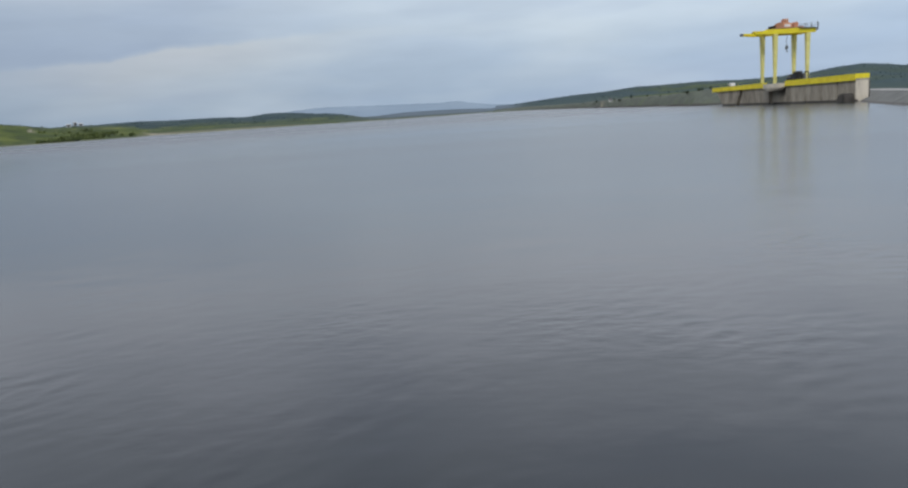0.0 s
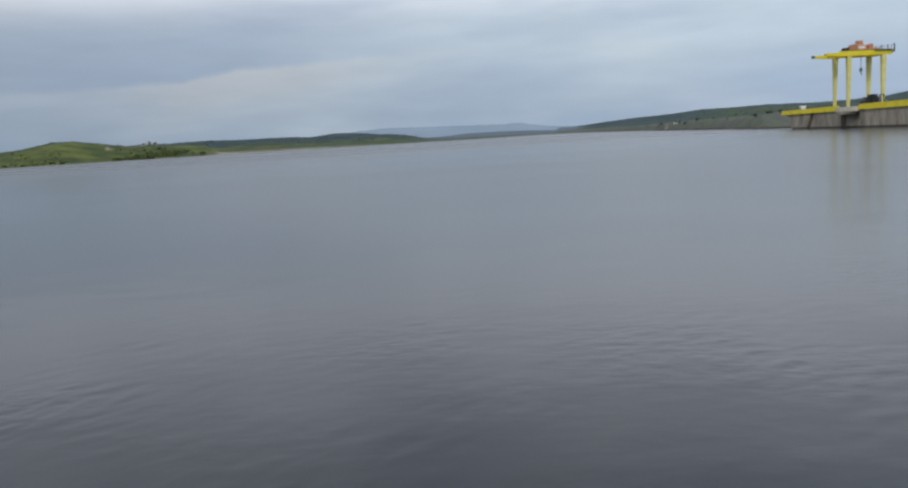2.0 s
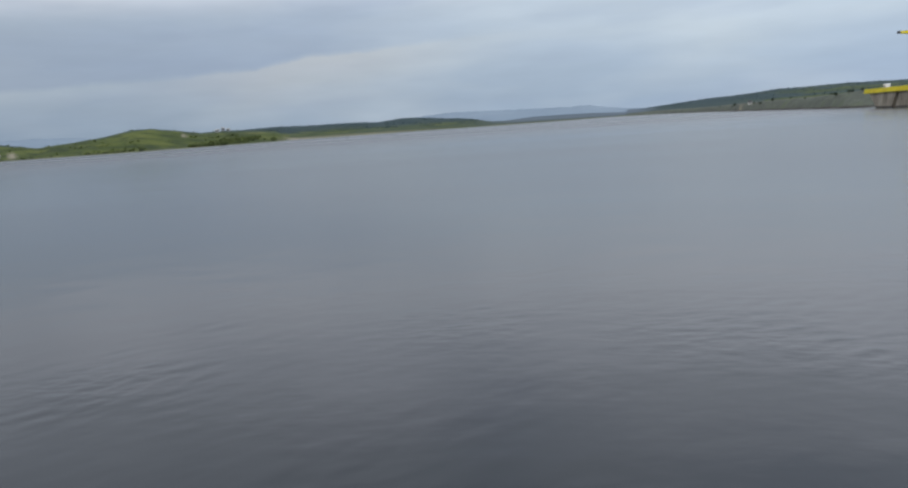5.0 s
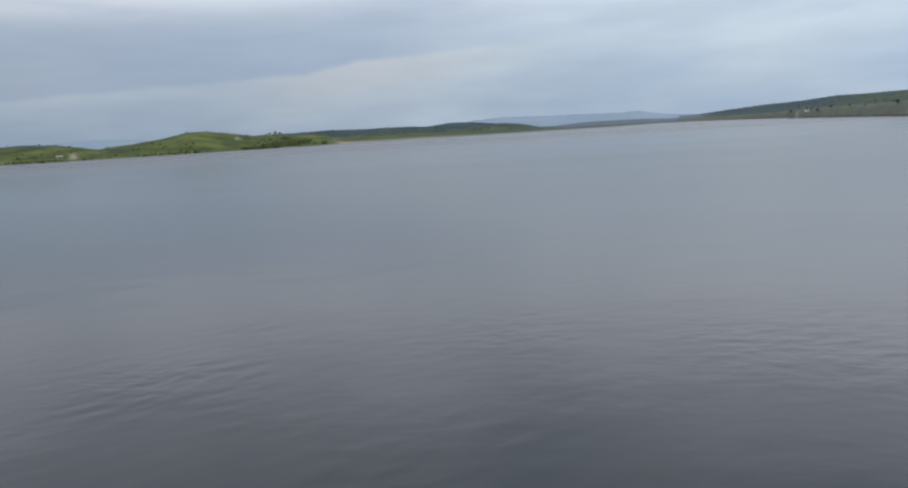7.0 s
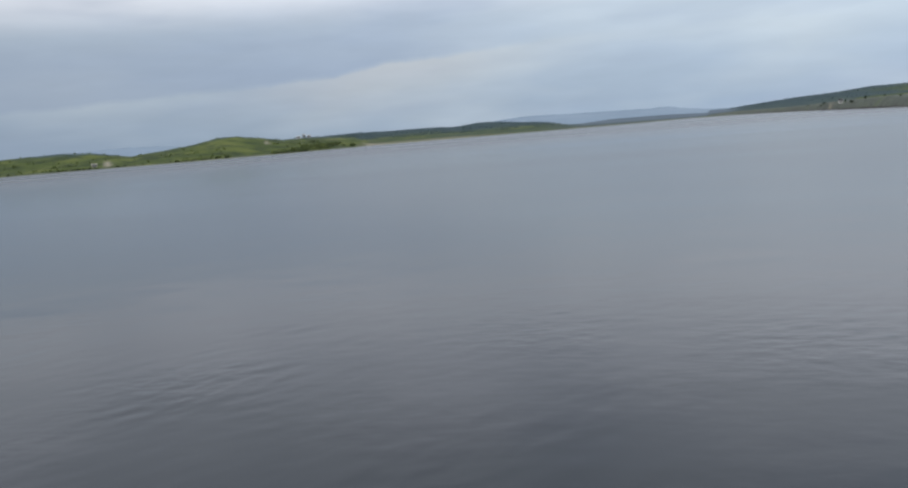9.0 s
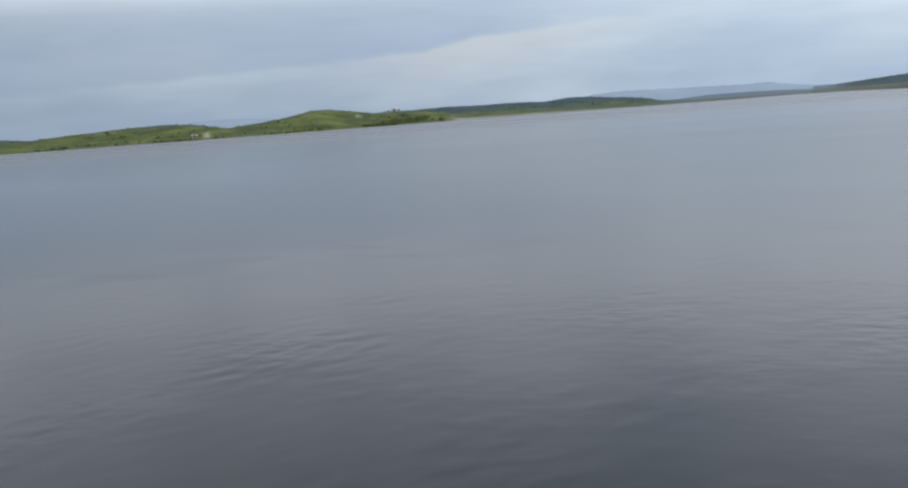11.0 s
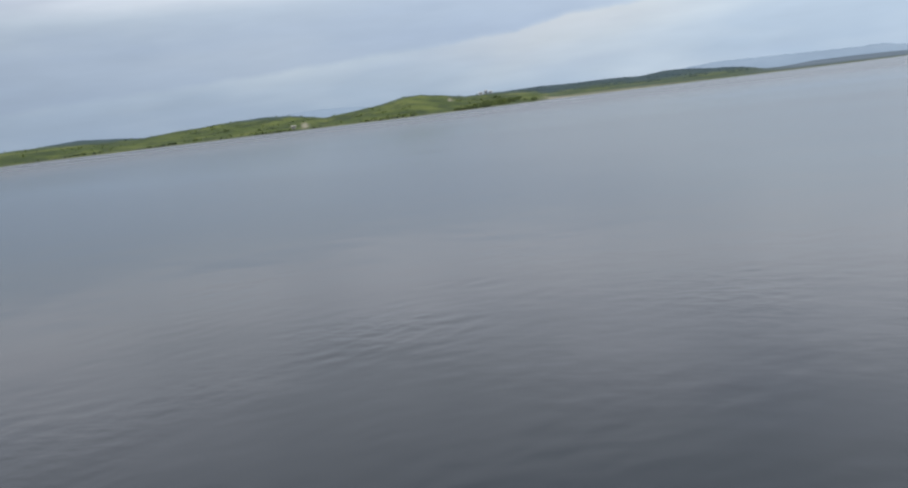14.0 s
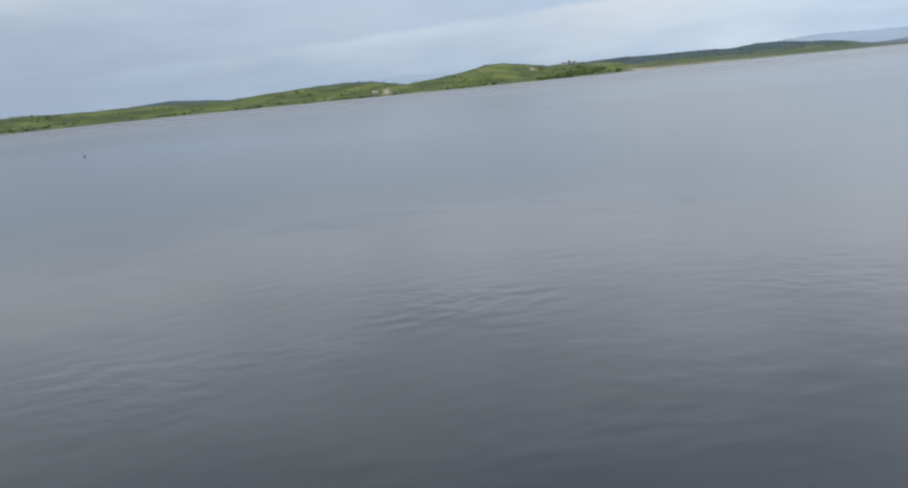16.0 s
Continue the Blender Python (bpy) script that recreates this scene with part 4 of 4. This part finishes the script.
# scrub on the green hills: thickets, hedges along the shore, dense on the point
c = scatter(40000, 21.75, 80, 520, 830, rng, lambda az, r, i, h, n: np.clip(0.03 + 0.75 * (n > 0.26) * (0.2 + n) + 0.45 * (i < 12) * (n > -0.15), 0, 0.9) * 0.26 * (1 - 0.8 * (r > 670)) * (1 - 0.95 * (abs(az - 38.7) < 0.75) * (i < 90)))
v, f = leaf_cloud(c, rng.uniform(0.35, 0.9, len(c)), 16, rng)
stuff("hill_scrub", v, f, M_LEAF, "olive green scrub and bushes over the hills")
c = scatter(14000, 21.8, 28.6, 560, 690, rng, lambda az, r, i, h, n: np.clip(0.10 + 0.6 * n - 0.25 * (i > 60) - 0.3 * (az > 27.6), 0, 0.6) * (i > 2) * (i < 100))
v, f = leaf_cloud(c, 0.4 + 1.0 * rng.random(len(c)) ** 2.2, 16, rng)
stuff("point_thicket", v, f, M_LEAF_HILL, "dense dark green thicket covering the low point")
# a hedge of dark scrub along the waterline
c = scatter(9000, 21.9, 80, 520, 640, rng, lambda az, r, i, h, n: 0.85 * (i > 1.5) * (i < 9) * (n > -0.22) * (abs(az - 38.5) > 0.5))
v, f = leaf_cloud(c, rng.uniform(0.4, 0.95, len(c)), 14, rng)
stuff("shore_scrub", v, f, M_LEAF_BUSH, "dark green scrub along the waterline")
# taller bushes in the hollows and on the point
c = scatter(9000, 21.9, 80, 540, 760, rng, lambda az, r, i, h, n: (0.012 * (n > 0.36) + 0.10 * (az < 28) * (i < 60) * (n > 0) + 0.002) * (1 - 0.8 * (r > 690)))
v, f = leaf_cloud(c, rng.uniform(0.9, 1.6, len(c)), 26, rng, tall=1.15, leaf=0.32)
stuff("hill_trees", v, f, M_LEAF, "scattered dark green bushes on the hills")
# woods on the ridges behind
c = scatter(26000, 7, 24, 780, 1330, rng, lambda az, r, i, h, n: np.clip(0.1 + 0.6 * (n > 0.1), 0, 1) * (h > 4) * 0.2)
v, f = leaf_cloud(c, rng.uniform(0.5, 1.0, len(c)), 12, rng, tall=0.8)
stuff("ridge_woods", v, f, M_LEAF_HAZY, "woods on the ridge behind the bay, haze painted in as blue-green")
c = scatter(26000, -33, -4, 1100, 2000, rng, lambda az, r, i, h, n: np.clip(0.2 + 0.5 * (n > 0.1), 0, 1) * (h > 8) * 0.12)
v, f = leaf_cloud(c, rng.uniform(0.7, 1.3, len(c)), 12, rng, tall=0.8)
stuff("valley_woods", v, f, M_LEAF_HAZY, "woods on the long ridge, haze painted in as blue-green")


def shadow_line_stones(az0, az1, count, rng, label):
    """Dark stones, eight-sided and of all sizes, added along the waterline to draw its shadow line."""
    az = rng.uniform(az0, az1, count)
    off = np.arange(-14, 16, 0.5)
    r = np.interp(az, SHORE[:, 0], SHORE[:, 1])[:, None] + off
    a = np.radians(az)[:, None]
    x, y = -np.sin(a) * r, np.cos(a) * r
    h = land(x, y)[0]
    k = np.argmax(h > 0.05, axis=1)
    n = np.arange(count)
    c = np.stack([x[n, k], y[n, k], h[n, k]], 1) + rng.normal(0, 0.3, (count, 3)) * (1, 1, 0.1)
    unit = np.array([(1, 0, 0), (0, 1, 0), (-1, 0, 0), (0, -1, 0), (0, 0, 0.7), (0, 0, -0.7)])
    size = rng.uniform(0.25, 0.75, (count, 1, 1)) * rng.uniform(0.6, 1.3, (count, 6, 3))
    v = (c[:, None] + unit * size).reshape(-1, 3)
    tri = np.array([(0, 1, 4), (1, 2, 4), (2, 3, 4), (3, 0, 4), (1, 0, 5), (2, 1, 5), (3, 2, 5), (0, 3, 5)])
    f = (n[:, None, None] * 6 + tri).reshape(-1, 3)
    tagged(stuff("shadow_line_stones", v, f, M_DARK_CONCRETE, label), label, "stones", kind="stuff")


# no stones known here: they darken the water's edge like its shadow
shadow_line_stones(-19.5, -6.0, 900, rng, "added dark stones standing in for the shadow line under the gravel bank")


def bush(place, size, seed, label):
    g = np.random.default_rng(seed)
    ob = empty("bush", pose(*place), label, "bush", "bushes on the bank")
    bm = bmesh.new()
    tube(bm, (0, 0, -0.2), (0.1 * size, 0, 0.7 * size), 0.09 * size, 0.05 * size, 8)
    for k in range(3):
        a = 2.1 * k + seed
        tube(bm, (0.08 * size, 0, 0.5 * size), (0.45 * size * math.cos(a), 0.45 * size * math.sin(a), 1.0 * size), 0.04 * size, 0.02 * size, 6)
    part("trunk", bm, M_BARK, ob)
    v, f = leaf_cloud(np.array([[0, 0, 0.25 * size]]), np.array([size]), 90, g, leaf=0.2)
    me = bpy.data.meshes.new("crown")
    me.from_pydata(v.tolist(), [], f.tolist())
    me.materials.append(M_LEAF_BUSH)
    new("crown", me).parent = ob
    return ob


for k, (az, el, size) in enumerate(((-10.25, -0.15, 2.2), (-10.1, -0.24, 1.6), (-11.5, -0.05, 1.6), (-11.85, -0.2, 2.0), (-12.65, 0.02, 1.9), (-13.75, 0.07, 1.3), (-16.42, 0.0, 1.7), (-16.2, 0.02, 1.2), (-17.18, 0.20, 1.5), (-17.4, 0.24, 1.2), (-17.95, 0.28, 1.3), (-9.3, -0.16, 1.5), (-14.6, 0.02, 1.0))):
    bush(ground_point(az, el), size * 0.45, 20 + k, "dark rounded bush on the gravel bank" if size > 1.4 else "low dark bush on the gravel bank")


# ---- floating things ----
def build_buoy():
    b = empty("buoy", pose(-83.3, 50.0, 0), "small dark buoy floating on the open water", "buoy")
    bm = bmesh.new()
    bmesh.ops.create_uvsphere(bm, u_segments=16, v_segments=10, radius=0.14, matrix=Matrix.Translation((0, 0, 0.04)) @ Matrix.Diagonal((1, 1, 0.75, 1)))
    part("float", bm, M_STEEL, b, smooth=True)
    bm = bmesh.new()
    tube(bm, (0, 0, 0.1), (0.03, 0, 0.30), 0.03, 0.02, 8)
    part("stem", bm, M_STEEL, b)


build_buoy()
